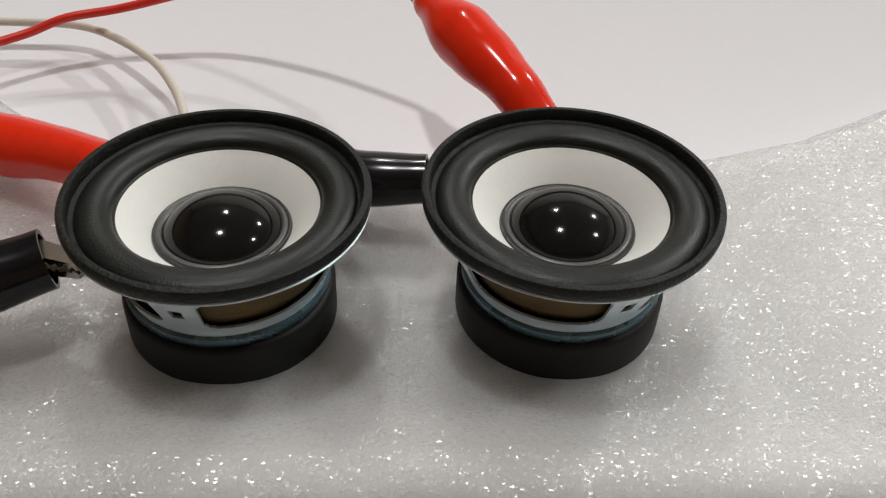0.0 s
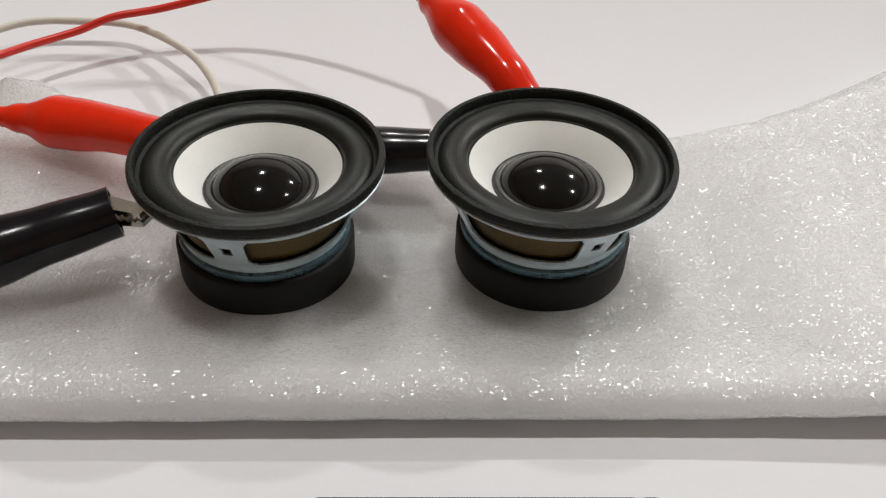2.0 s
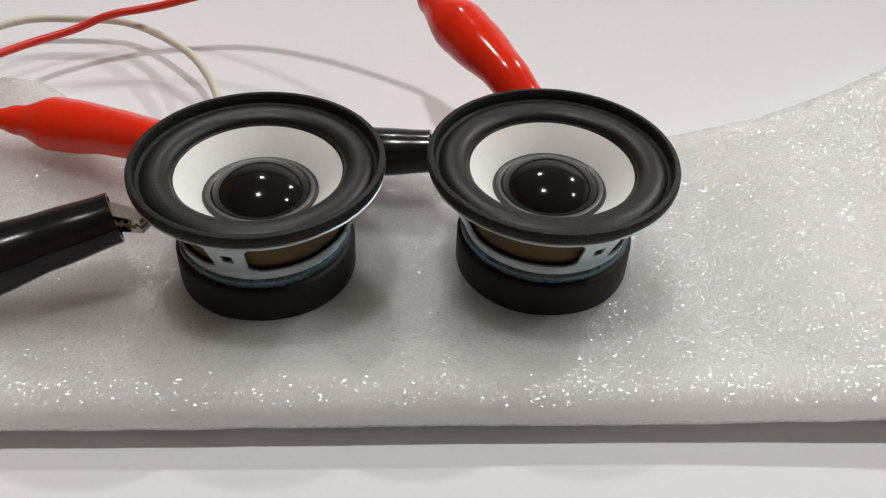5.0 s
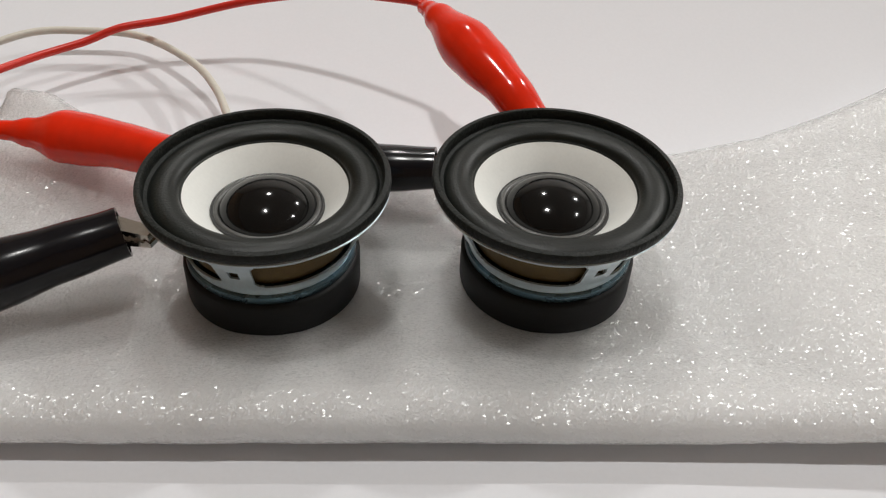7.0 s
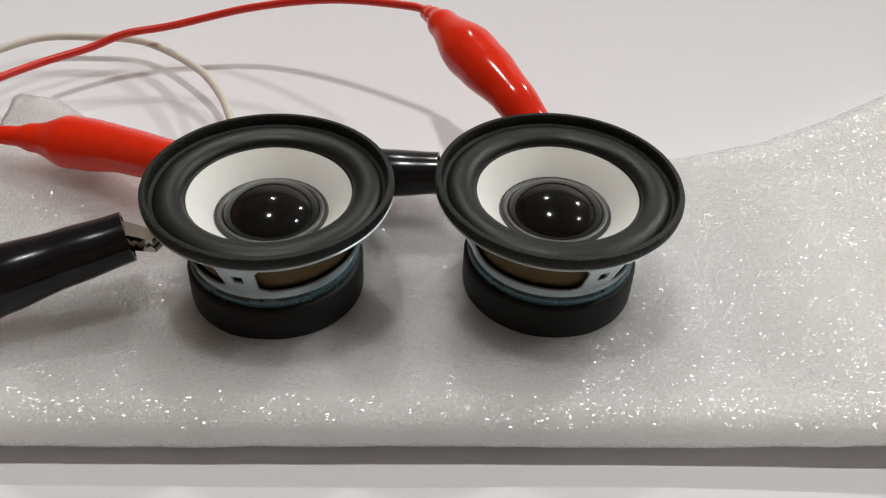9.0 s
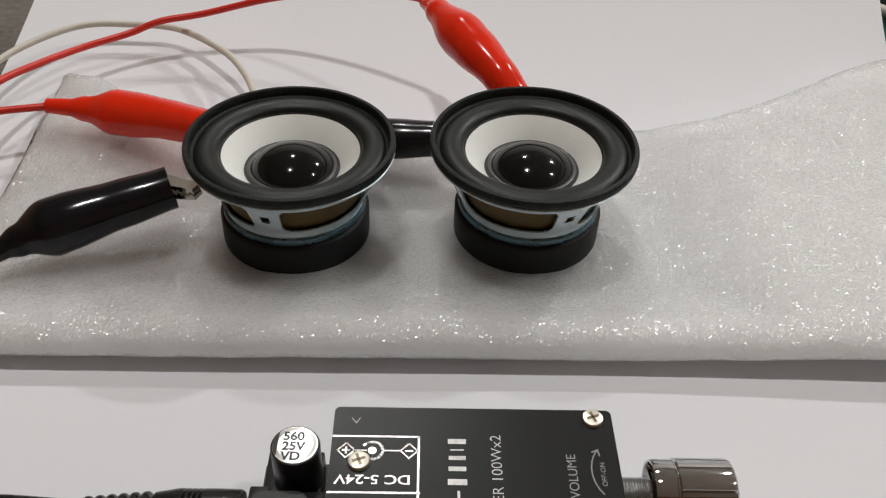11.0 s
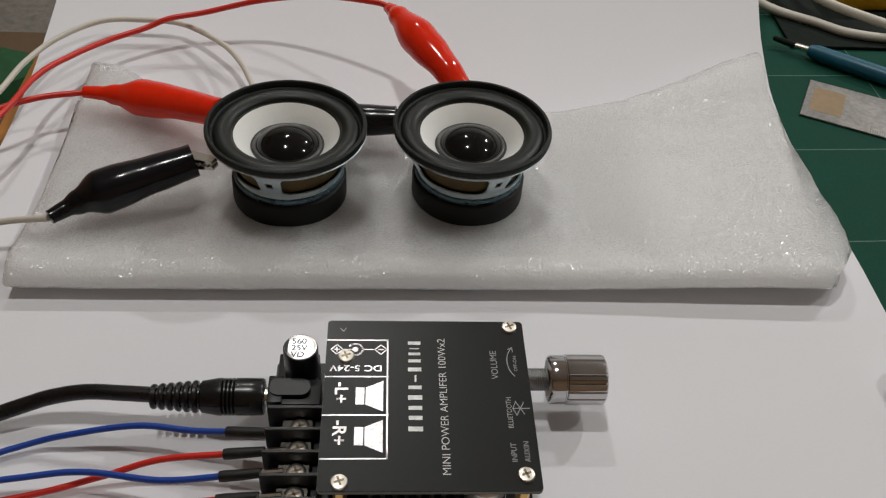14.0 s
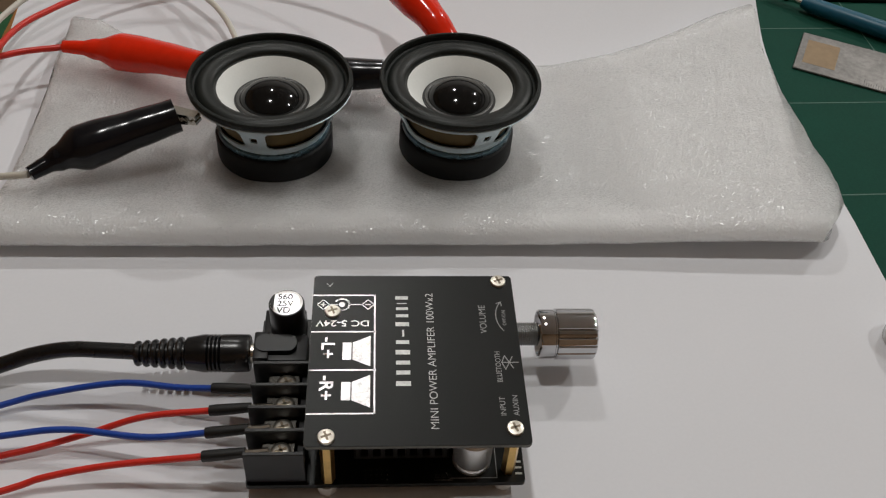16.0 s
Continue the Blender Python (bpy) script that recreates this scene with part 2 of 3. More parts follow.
            out.append(0.5 * (2 * p1 + (p2 - p0) * t + (2 * p0 - 5 * p1 + 4 * p2 - p3) * t * t + (3 * p1 - p0 - 3 * p2 + p3) * t ** 3))
    out.append(pts[-1])
    return out


def tube(pts, radii, n=14, flat=1.0, cap=True):
    """A tube along points; radii: one number or one for each point. flat squeezes it in height."""
    pts = [Vector(p) for p in pts]
    rr = [radii] * len(pts) if isinstance(radii, (int, float)) else list(radii)
    verts, faces = [], []
    up = Vector((0, 0, 1))
    for i, p in enumerate(pts):
        d = (pts[min(i + 1, len(pts) - 1)] - pts[max(i - 1, 0)]).normalized()
        side = d.cross(up)
        side = side.normalized() if side.length > 1e-4 else Vector((1, 0, 0))
        nor = side.cross(d).normalized()
        for k in range(n):
            a = 2 * math.pi * k / n
            verts.append(p + rr[i] * (side * math.cos(a) + nor * math.sin(a) * flat))
    for i in range(len(pts) - 1):
        for k in range(n):
            j = (k + 1) % n
            faces.append((i * n + k, i * n + j, (i + 1) * n + j, (i + 1) * n + k))
    if cap:
        faces.append(tuple(range(n)))
        faces.append(tuple((len(pts) - 1) * n + k for k in range(n)))
    return verts, faces


def lerp_list(keys, n):
    """n values through (t, value) keys, eased."""
    out = []
    for i in range(n):
        t = i / (n - 1)
        for (t0, v0), (t1, v1) in zip(keys, keys[1:]):
            if t <= t1 or (t1, v1) == keys[-1]:
                u = min(1, max(0, (t - t0) / (t1 - t0)))
                u = u * u * (3 - 2 * u)
                out.append(v0 + (v1 - v0) * u)
                break
    return out


def text_ob(words, size, at, rot, material, parent, name="lettering", align="LEFT", stretch=1.0, thick=0.00002, label="", weight=0.0):
    cu = bpy.data.curves.new(name, "FONT")
    cu.body, cu.size, cu.extrude, cu.align_x = words, 1.0, 0.0, align
    cu.offset = weight
    tmp = bpy.data.objects.new(name, cu)
    scene.collection.objects.link(tmp)
    bpy.context.view_layer.update()
    me = bpy.data.meshes.new_from_object(tmp.evaluated_get(bpy.context.evaluated_depsgraph_get()))
    bpy.data.objects.remove(tmp)
    m = pose(*at, 0, 0, rot) @ Matrix.Diagonal((size * stretch, size, 1, 1))
    me.transform(m)
    me.materials.clear()
    me.materials.append(material)
    ob = new(name, me)
    ob.parent = parent
    if label:
        ob["label"] = label
    return ob


def flat_poly(name, outline, z, material, parent, label=""):
    """A thin printed patch with its own small thickness."""
    n = len(outline)
    verts = [(x, y, z) for x, y in outline] + [(x, y, z + 0.00003) for x, y in outline]
    faces = [tuple(range(n, 2 * n))] + [(i, (i + 1) % n, n + (i + 1) % n, n + i) for i in range(n)]
    return mesh_ob(name, verts, faces, material, parent, label, smooth=False)


def stroke(name, a, b, w, z, material, parent):
    a, b = Vector(a), Vector(b)
    d = (b - a).normalized() * w / 2
    s = Vector((-d.y, d.x))
    return flat_poly(name, [a - d - s, b + d - s, b + d + s, a - d + s], z, material, parent)


# ---- the setting ----
def setting():
    def slab(name, dims, material, label, bevel=0.0, category=""):
        ob = part(name, box_bm(*dims, bevel=bevel), material, None, smooth=bevel > 0)
        return tagged(ob, label, category or name.split("_")[0], kind="structure")
    slab("floor", (-1.7, 2.6, -1.5, 2.4, -0.80, -0.75), FLOOR, "grey-brown carpeted floor of the room", category="floor")
    slab("wall_north", (-1.7, 2.6, 2.4, 2.5, -0.75, CEIL), WALL, "unseen plain off-white wall added to close the room", category="wall")
    slab("wall_south", (-1.7, 2.6, -1.6, -1.5, -0.75, CEIL), BROWNWALL, "unseen brown wall added to close the room, toned for reflections", category="wall")
    slab("wall_east", (2.6, 2.7, -1.6, 2.5, -0.75, CEIL), WALL, "unseen plain off-white wall added to close the room", category="wall")
    slab("wall_west", (-1.8, -1.7, -1.6, 2.5, -0.75, CEIL), BROWNWALL, "unseen brown wall added to close the room, toned for reflections", category="wall")
    slab("ceiling", (-1.8, 2.7, -1.6, 2.5, CEIL, CEIL + 0.1), CEILING, "plain white painted ceiling", category="ceiling")


def work_table():
    t = thing("work_table", (0.35, 0.1, -0.75), "wooden work table with an orange-brown varnished edge", "table")
    part("tabletop", box_bm(-0.493, 0.75, -0.6, 0.6, 0.715, 0.746, 0.003), WOOD, t)
    for x in (-0.45, 0.70):
        for y in (-0.55, 0.55):
            part("leg", box_bm(x - 0.025, x + 0.025, y - 0.025, y + 0.025, 0, 0.715, 0.003), WOOD, t)


def cutting_mat():
    t = thing("cutting_mat", (0.40, 0.1, -0.004), "dark green self-healing cutting mat with pale grid lines", "cutting mat", rz=2.5)
    part("sheet", box_bm(-0.30, 0.45, -0.35, 0.40, 0.0, 0.003, 0.0008), MAT_GREEN, t)
    for i in range(12):
        y = -0.3098 + i * 0.057
        part("grid_line", box_bm(-0.29, 0.44, y - 0.00025, y + 0.00025, 0.003, 0.00304, 0), MAT_LINE, t, smooth=False)
    for i in range(12):
        x = -0.27 + i * 0.057
        part("grid_line", box_bm(x - 0.00025, x + 0.00025, -0.34, 0.39, 0.00303, 0.00306, 0), MAT_LINE, t, smooth=False)


def paper_z(x, y):
    """The sheet lies flat and sweeps up towards its far side, more so on its right."""
    u = max(0.0, y - 0.115)
    return (2.3 + 4.0 * x) * u * u / (1 + 2.2 * u) + 0.0003 * math.sin(x * 30 + y * 11) * min(1, u * 10)


def paper_sheet():
    nx, ny = 60, 90
    x0, y0, y1 = -0.1345, -0.26, 0.36
    verts, faces = [], []
    for j in range(ny + 1):
        for i in range(nx + 1):
            y = y0 + (y1 - y0) * j / ny
            x1 = np.interp(y, (-0.26, 0.05, 0.12, 0.157, 0.19, 0.21, 0.36), (0.1920, 0.1895, 0.1868, 0.1858, 0.1880, 0.1905, 0.200))
            x = x0 + (x1 - x0) * i / nx
            verts.append((x, y, paper_z(x, y)))
    top = len(verts)
    verts += [(x, y, z - 0.0003) for x, y, z in verts]
    w = nx + 1
    for j in range(ny):
        for i in range(nx):
            q = (j * w + i, j * w + i + 1, (j + 1) * w + i + 1, (j + 1) * w + i)
            faces.append(q)
            faces.append(tuple(top + k for k in reversed(q)))
    rim = [i for i in range(w)] + [j * w + nx for j in range(1, ny + 1)] + [ny * w + i for i in range(nx - 1, -1, -1)] + [j * w for j in range(ny - 1, 0, -1)]
    for a, b in zip(rim, rim[1:] + rim[:1]):
        faces.append((a, b, top + b, top + a))
    ob = mesh_ob("paper_sheet", verts, faces, PAPER)
    tagged(ob, "large white paper sheet curling up at its far corner", "paper")


def foam_back(x):
    """How far back the foam reaches at x."""
    return float(np.interp(x, (-0.1072, -0.096, -0.08, -0.06, 0.0, 0.05, 0.09, 0.115, 0.143, 0.165, 0.183), (0.164, 0.162, 0.150, 0.139, 0.136, 0.136, 0.138, 0.143, 0.156, 0.167, 0.173)))


def ease(u):
    u = max(0.0, min(1.0, u))
    return u * u * (3 - 2 * u)


def foam_top(x, y):
    """A swollen fold along the near side, sagging a little under the loudspeakers."""
    high = ease((x - 0.082) / 0.040) * (1 - 0.6 * ease((y - 0.09) / 0.06))
    fold = (0.0046 + 0.0016 * ease((x - 0.05) / 0.07)) * max(1 - ease((y - 0.036) / 0.034), high)
    rest = 0.0012 * ease((y - 0.105) / 0.02)
    return FOAM_TOP + fold + rest + 0.0005 * math.sin(x * 38 + 1) * math.sin(y * 50) + paper_z(x, y)


FOAM_TOP = 0.0070


def foam_sheet():
    """A folded sheet: a rounded fold along its near side, an open far side."""
    nx, nt = 170, 84
    verts, faces = [], []
    ring = None
    for i in range(nx + 1):
        u = i / nx
        row = []
        # section: along the underside from the far edge, round the fold, and back along the top
        for k in range(nt):
            s = k / (nt - 1)
            x = -0.1072 + 0.2902 * u
            yb, yf = foam_back(x), 0.0326 + 0.0005 * math.sin(x * 21)
            h, low = 0.0095, 0.0008 + 0.0032 * ease((x - 0.05) / 0.11)
            if s < 0.2:
                y = yb + (yf + h - yb) * (s / 0.2)
                z = paper_z(x, y) + 0.0004 + (low - 0.0004) * (1 - ease((y - yf - h) / 0.020))
                up = 0.0
            elif s < 0.42:
                a = (s - 0.2) / 0.22 * math.pi
                zt = foam_top(x, yf + h)
                y = yf + h - h * math.sin(a)
                z = low + (zt - low) * (1 - math.cos(a)) / 2
                up = 0.5 - 0.5 * math.cos(a)
            else:
                v = (s - 0.42) / 0.58
                y = yf + h + (yb - yf - h) * v
                z = foam_top(x, y) - 0.0045 * max(0, (v - 0.93) / 0.07) ** 2
                up = 1.0
            nz = noise.noise(Vector((x * 90, y * 90, z * 90))) * 0.00035 + noise.noise(Vector((x * 420, y * 420, z * 420))) * 0.00014
            # the ends are cut unevenly; one bulges out beyond the paper's edge and is rounded at the fold
            lean = 0.0014 * noise.noise(Vector((y * 60, z * 200, 3 if u > 0.5 else 8))) + 0.0006 * noise.noise(Vector((y * 400, z * 400, 5)))
            end = max(0, abs(u - 0.5) * 2 - 0.86) / 0.14
            flare = np.interp(y, (0.032, 0.037, 0.045, 0.056, 0.068, 0.085, 0.115, 0.150, 0.180), (-0.0145, -0.0095, -0.0045, -0.0025, -0.0028, -0.0045, -0.0055, -0.0040, -0.0010)) if u > 0.5 else 0.0
            xx = x + (lean + flare) * end
            verts.append((xx, y + nz * (1 - up), z + nz * up))
            row.append(len(verts) - 1)
        if ring:
            for k in range(nt):
                j = (k + 1) % nt
                faces.append((ring[k], row[k], row[j], ring[j]))
        else:
            faces.append(tuple(row))
        ring = row
    faces.append(tuple(ring))
    ob = mesh_ob("foam_sheet", verts, faces, FOAM, sharp=70)
    tagged(ob, "folded white packing foam sheet lying on the paper", "foam sheet")


# ---- loudspeakers ----
SLOT = 70.0


def speaker(at, turn, lean, label):
    """turn: degrees of the first small square hole. Local z = 0 is the magnet's underside."""
    t = thing("loudspeaker_driver", at, label, "loudspeaker", "pair of loudspeakers", turn)
    t.matrix_world = pose(*at) @ pose(0, 0, 0, *lean) @ pose(0, 0, 0, 0, 0, turn)
    mm = 0.001
    mesh_ob("magnet", *lathe([(0, 0), (20.4 * mm, 0), (21.2 * mm, 0.6 * mm), (21.3 * mm, 1.2 * mm), (21.3 * mm, 7.9 * mm), (20.9 * mm, 8.5 * mm), (20.0 * mm, 8.8 * mm), (0, 8.8 * mm)], 128), FERRITE, t, "matt black ferrite ring magnet")
    mesh_ob("top_plate", *lathe([(0, 8.8 * mm), (19.5 * mm, 8.8 * mm), (19.8 * mm, 9.2 * mm), (19.8 * mm, 10.6 * mm), (19.4 * mm, 11.0 * mm), (0, 11.0 * mm)], 128), PLATE_BLUE_SHADED, t, "blue-tinted zinc top plate")
    # basket wall with four long slots and four small square holes
    prof = [(19.2, 11.0), (19.4, 12.0), (19.9, 13.2), (20.5, 14.2), (21.1, 15.2), (21.7, 16.3), (22.2, 17.3), (22.7, 18.3), (23.2, 19.3), (23.7, 20.3), (24.2, 21.4), (24.8, 22.5), (25.5, 23.5), (26.3, 24.3), (27.1, 24.8), (27.8, 25.05), (28.0, 25.4)]
    fine = []
    for (r0, z0), (r1, z1) in zip(prof, prof[1:]):
        for k in range(2):
            fine.append((r0 + (r1 - r0) * k / 2, z0 + (z1 - z0) * k / 2))
    fine.append(prof[-1])
    n = 360
    verts, faces = [], []
    for th in (0, 1):
        for r, z in fine:
            for i in range(n):
                a = 2 * math.pi * i / n
                q = r - th * 0.6
                verts.append((q * mm * math.cos(a), q * mm * math.sin(a), (z + (0.35 if th and r > 26.5 else 0)) * mm))
    rows, off = len(fine), len(fine) * n

    def opened(i, k):
        if not 0 <= k < rows - 1:
            return False
        a = (i + 0.5) % 90
        z = (fine[k][1] + fine[k + 1][1]) / 2
        if (a < 3.2 or a > 86.8) and 17.2 < z < 19.7:
            return True
        da = (abs(a - 45) - (SLOT / 2 - 6)) / 6
        if da > 1:
            return False
        dz = max(0.0, (15.9 - z) / 2.0, (z - 20.9) / 1.7)
        return 13.9 < z < 22.6 and (max(0, da) ** 2 + dz ** 2 < 1.0)
    for k in range(rows - 1):
        for i in range(n):
            j = (i + 1) % n
            if opened(i, k):
                continue
            a, b, c, d = k * n + i, k * n + j, (k + 1) * n + j, (k + 1) * n + i
            faces.append((a, b, c, d))
            faces.append((off + d, off + c, off + b, off + a))
            for (p, q, hole) in ((a, d, opened(i - 1, k)), (c, b, opened(i + 1, k)), (b, a, opened(i, k - 1)), (d, c, opened(i, k + 1))):
                if hole:
                    faces.append((p, q, off + q, off + p))
    for i in range(n):
        j = (i + 1) % n
        a = (rows - 1) * n
        faces.append((a + i, a + j, off + a + j, off + a + i))
    mesh_ob("basket", verts, faces, BASKET, t, "pale blue zinc-plated steel basket with slots", sharp=50)
    mesh_ob("spider", *lathe([(8.5 * mm, 13.0 * mm), (11 * mm, 13.8 * mm), (12 * mm, 13.0 * mm), (13 * mm, 13.8 * mm), (14 * mm, 13.0 * mm), (15 * mm, 13.8 * mm), (16 * mm, 13.0 * mm), (18.4 * mm, 13.4 * mm), (19.8 * mm, 16.0 * mm), (22.0 * mm, 21.5 * mm), (21.4 * mm, 21.5 * mm), (18.8 * mm, 16.2 * mm), (16 * mm, 12.6 * mm), (8.5 * mm, 12.6 * mm)], 96, closed=True), SPIDER, t, "amber woven spider seen through the slots")
    # gasket ring, with a raised rounded outer lip and an inner step
    g = [(26.2, 25.45), (27.6, 25.5), (28.05, 25.9), (28.2, 26.6), (28.15, 27.3), (27.9, 27.85), (27.4, 28.05), (26.8, 28.0), (26.5, 27.6), (26.35, 25.9), (26.0, 25.6), (25.2, 25.5)]
    mesh_ob("gasket", *lathe([(r * mm, z * mm) for r, z in g], 160, closed=True, wob=0.0012), GASKET, t, "thick black foam gasket ring")
    s = []
    for k in range(17):
        a = math.pi * k / 16
        s.append((22.3 + 3.4 * math.cos(a), 25.0 + 1.85 * math.sin(a) - 0.1 * (1 - math.cos(a))))
    s += [(18.6, 24.6), (18.3, 24.2), (18.6, 23.8), (19.2, 24.1), (25.6, 24.6)]
    mesh_ob("surround", *lathe([(r * mm, z * mm) for r, z in s], 160, closed=True), SURROUND, t, "black rubber half-roll surround")
    c = [(19.2, 24.9), (18.4, 24.4), (17.0, 23.3), (15.4, 21.9), (14.0, 20.6), (12.7, 19.3), (12.7, 18.8), (14.2, 20.0), (15.8, 21.5), (18.4, 23.8)]
    mesh_ob("cone", *lathe([(r * mm, z * mm) for r, z in c], 160, closed=True), CONE, t, "matt white paper cone")
    k = [(13.0, 19.7), (12.8, 20.05), (12.4, 20.1), (12.0, 19.9), (11.7, 19.3), (12.6, 18.9)]
    mesh_ob("glue_ring", *lathe([(r * mm, z * mm) for r, z in k], 128, closed=True, wob=0.004), COIL, t, "dark glossy glue ring")
    k = [(12.3, 19.3), (12.2, 20.1), (11.9, 20.3), (11.4, 20.25), (11.1, 20.0), (11.0, 19.3)]
    mesh_ob("coil_former", *lathe([(r * mm, z * mm) for r, z in k], 128, closed=True), COILGREY, t, "grey voice coil former ring")
    base = 19.6
    d = []
    for i in range(19):
        x = 11.2 * math.sin(math.pi / 2 * i / 18)
        d.append((x, base + 4.9 * (1 - (x / 11.2) ** 2) ** 0.70))
    mesh_ob("dust_cap", *lathe([(max(0, r) * mm, z * mm) for r, z in d], 128), DOME, t, "glossy black domed dust cap")
    for ch in t.children:
        k = 0.963 if ch.name.startswith("magnet") else 0.994
        ch.data.transform(Matrix.Diagonal((k, k, 1.10, 1)))
    return t


# ---- crocodile clips ----
def clip(name_color, pts, radii, material, label, jaw_dir=None, group="crocodile clips", flat=0.92):
    """pts: axis from the tail to the open end, world places; radii along it."""
    base = Vector(pts[0])
    t = thing("crocodile_clip", base, label, "crocodile clip", group)
    path = [p - base for p in smooth_path(pts, 16)]
    rr = lerp_list(radii, len(path))
    v, f = tube(path, rr, 28, flat, cap=False)
    seed = Vector((base.x * 900, base.y * 700, 0))
    for q, p in enumerate(v):
        c = path[q // 28]
        k = 1 + 0.03 * noise.noise(p * 95 + seed)
        v[q] = c + (p - c) * k
    # a thickness: turn back in at the open end
    n = 28
    inner, _ = tube(path[-8:], [r - 0.0009 for r in rr[-8:]], n, flat, cap=False)
    last = (len(path) - 1) * n
    o = len(v)
    v = list(v) + list(inner)
    m = 7
    for k in range(n):
        j = (k + 1) % n
        f.append((last + k, last + j, o + m * n + j, o + m * n + k))
        for i in range(m):
            f.append((o + i * n + k, o + i * n + j, o + (i + 1) * n + j, o + (i + 1) * n + k))
    f.append(tuple(range(n)))
    f.append(tuple(o + k for k in range(n)))
    mesh_ob("boot", v, f, material, t, "glossy %s vinyl boot" % name_color, sharp=60)
    # toothed jaws out of the open end
    if jaw_dir:
        end, d = path[-1], Vector(jaw_dir).normalized()
        side = d.cross(Vector((0, 0, 1))).normalized()
        up = side.cross(d)
        for sgn in (1, -1):
            verts, faces = [], []
            L, N = 0.0085, 12
            for i in range(N + 1):
                u = i / N
                tooth = 0.0005 if i % 2 else -0.0003
                w = 0.0023 - 0.0006 * u
                zo = sgn * (0.0025 - 0.0008 * u)
                zi = sgn * (0.0006 * (1 - u) + 0.0004) + tooth
                p = end - d * 0.003 + d * (L + 0.003) * u
                for s_, z_ in ((-w, zo), (w, zo), (w, zi), (-w, zi)):
                    verts.append(p + side * s_ + up * z_)
                if i:
                    q = (i - 1) * 4
                    for k in range(4):
                        faces.append((q + k, q + (k + 1) % 4, q + 4 + (k + 1) % 4, q + 4 + k))
            faces += [(0, 1, 2, 3), tuple(N * 4 + k for k in range(4))]
            mesh_ob("jaw", verts, faces, NICKEL, t, "toothed nickel-plated steel jaw", smooth=False)
    return t


def wire(pts, r, material, label, group=""):
    base = Vector(pts[0])
    path = [p - base for p in smooth_path(pts, 18)]
    ob = mesh_ob("wire", *tube(path, r, 12), material)
    ob.location = base
    return tagged(ob, label, "wire", group)


def clips_and_wires():
    boot = [(0, 0.0025), (0.17, 0.0029), (0.29, 0.0043), (0.48, 0.0077), (0.56, 0.0076), (0.77, 0.0065), (1.0, 0.0058)]
    wide = [(t, r * 1.07) for t, r in boot]
    slim = [(0, 0.0024), (0.17, 0.0030), (0.28, 0.0046), (0.46, 0.0077), (0.55, 0.0073), (0.78, 0.0058), (1.0, 0.0050)]
    clip("black", [(-0.0964, 0.0547, 0.0155), (-0.0895, 0.0605, 0.0165), (-0.0796, 0.0654, 0.0188), (-0.0658, 0.0712, 0.0210), (-0.0510, 0.0774, 0.0232)], wide, BLACKVINYL, "black crocodile clip gripping a loudspeaker terminal", (0.90, -0.38, 0.14))
    clip("red", [(-0.1024, 0.1285, 0.0165), (-0.0916, 0.1273, 0.0165), (-0.0781, 0.1245, 0.0168), (-0.0624, 0.1165, 0.0200), (-0.0455, 0.1058, 0.0238)], boot, REDVINYL, "red crocodile clip gripping a loudspeaker terminal", (0.8, -0.5, 0.2))
    clip("red", [(0.0166, 0.1605, 0.0392), (0.0204, 0.1534, 0.0398), (0.0297, 0.1366, 0.0380), (0.0378, 0.1240, 0.0352), (0.0442, 0.1148, 0.0308)], slim, REDVINYL, "red crocodile clip leaning up behind a loudspeaker", (0.2, -0.3, -0.95))
    clip("black", [(-0.032, 0.1235, 0.0145), (-0.022, 0.120, 0.0150), (-0.010, 0.116, 0.0165), (0.006, 0.1105, 0.0185), (0.0200, 0.1092, 0.0196)], boot, BLACKVINYL, "black crocodile clip lying between the two loudspeakers", (0.95, -0.2, 0.05))
    wire([(-0.0968, 0.0545, 0.0154), (-0.112, 0.0565, 0.0120), (-0.133, 0.056, 0.0080), (-0.17, 0.057, 0.008), (-0.24, 0.06, 0.0)], 0.0012, WHITEWIRE, "thin off-white wire leaving a black clip")
    wire([(-0.1025, 0.1285, 0.0162), (-0.119, 0.1235, 0.0165), (-0.134, 0.1115, 0.0175), (-0.17, 0.085, 0.015), (-0.25, 0.03, -0.01)], 0.0012, REDWIRE, "thin red wire leaving a red clip")
    wire([(0.0170, 0.1600, 0.0393), (0.0114, 0.1645, 0.0392), (-0.0120, 0.1755, 0.0355), (-0.0376, 0.1822, 0.0292), (-0.0625, 0.1812, 0.0232), (-0.0772, 0.1784, 0.0214), (-0.0879, 0.1745, 0.0184), (-0.1010, 0.1670, 0.0170), (-0.1125, 0.1530, 0.0178), (-0.1216, 0.1342, 0.0195), (-0.1285, 0.096, 0.0220), (-0.16, 0.04, 0.020), (-0.21, -0.03, 0.0)], 0.0012, REDWIRE, "thin red wire arching above the paper")
    wire([(-0.0325, 0.1237, 0.0145), (-0.0375, 0.1355, 0.0160), (-0.0440, 0.1520, 0.0160), (-0.0540, 0.1676, 0.0160), (-0.0730, 0.1831, 0.0160), (-0.0916, 0.1861, 0.0160), (-0.1085, 0.1840, 0.0160), (-0.1235, 0.1710, 0.0150), (-0.1323, 0.1519, 0.0145), (-0.1385, 0.118, 0.0155), (-0.165, 0.06, 0.014), (-0.21, -0.02, 0.0)], 0.0012, WHITEWIRE, "off-white wire looping across the paper")


# ---- amplifier ----
def screw(parent, x, y, z, r=0.00225, name="screw", label="gilt cross-head screw"):
    prof = [(0, 0), (r, 0), (r, 0.0005), (r * 0.9, 0.0008), (r * 0.6, 0.00095), (0, 0.0010)]
    v, f = lathe(prof, 32)
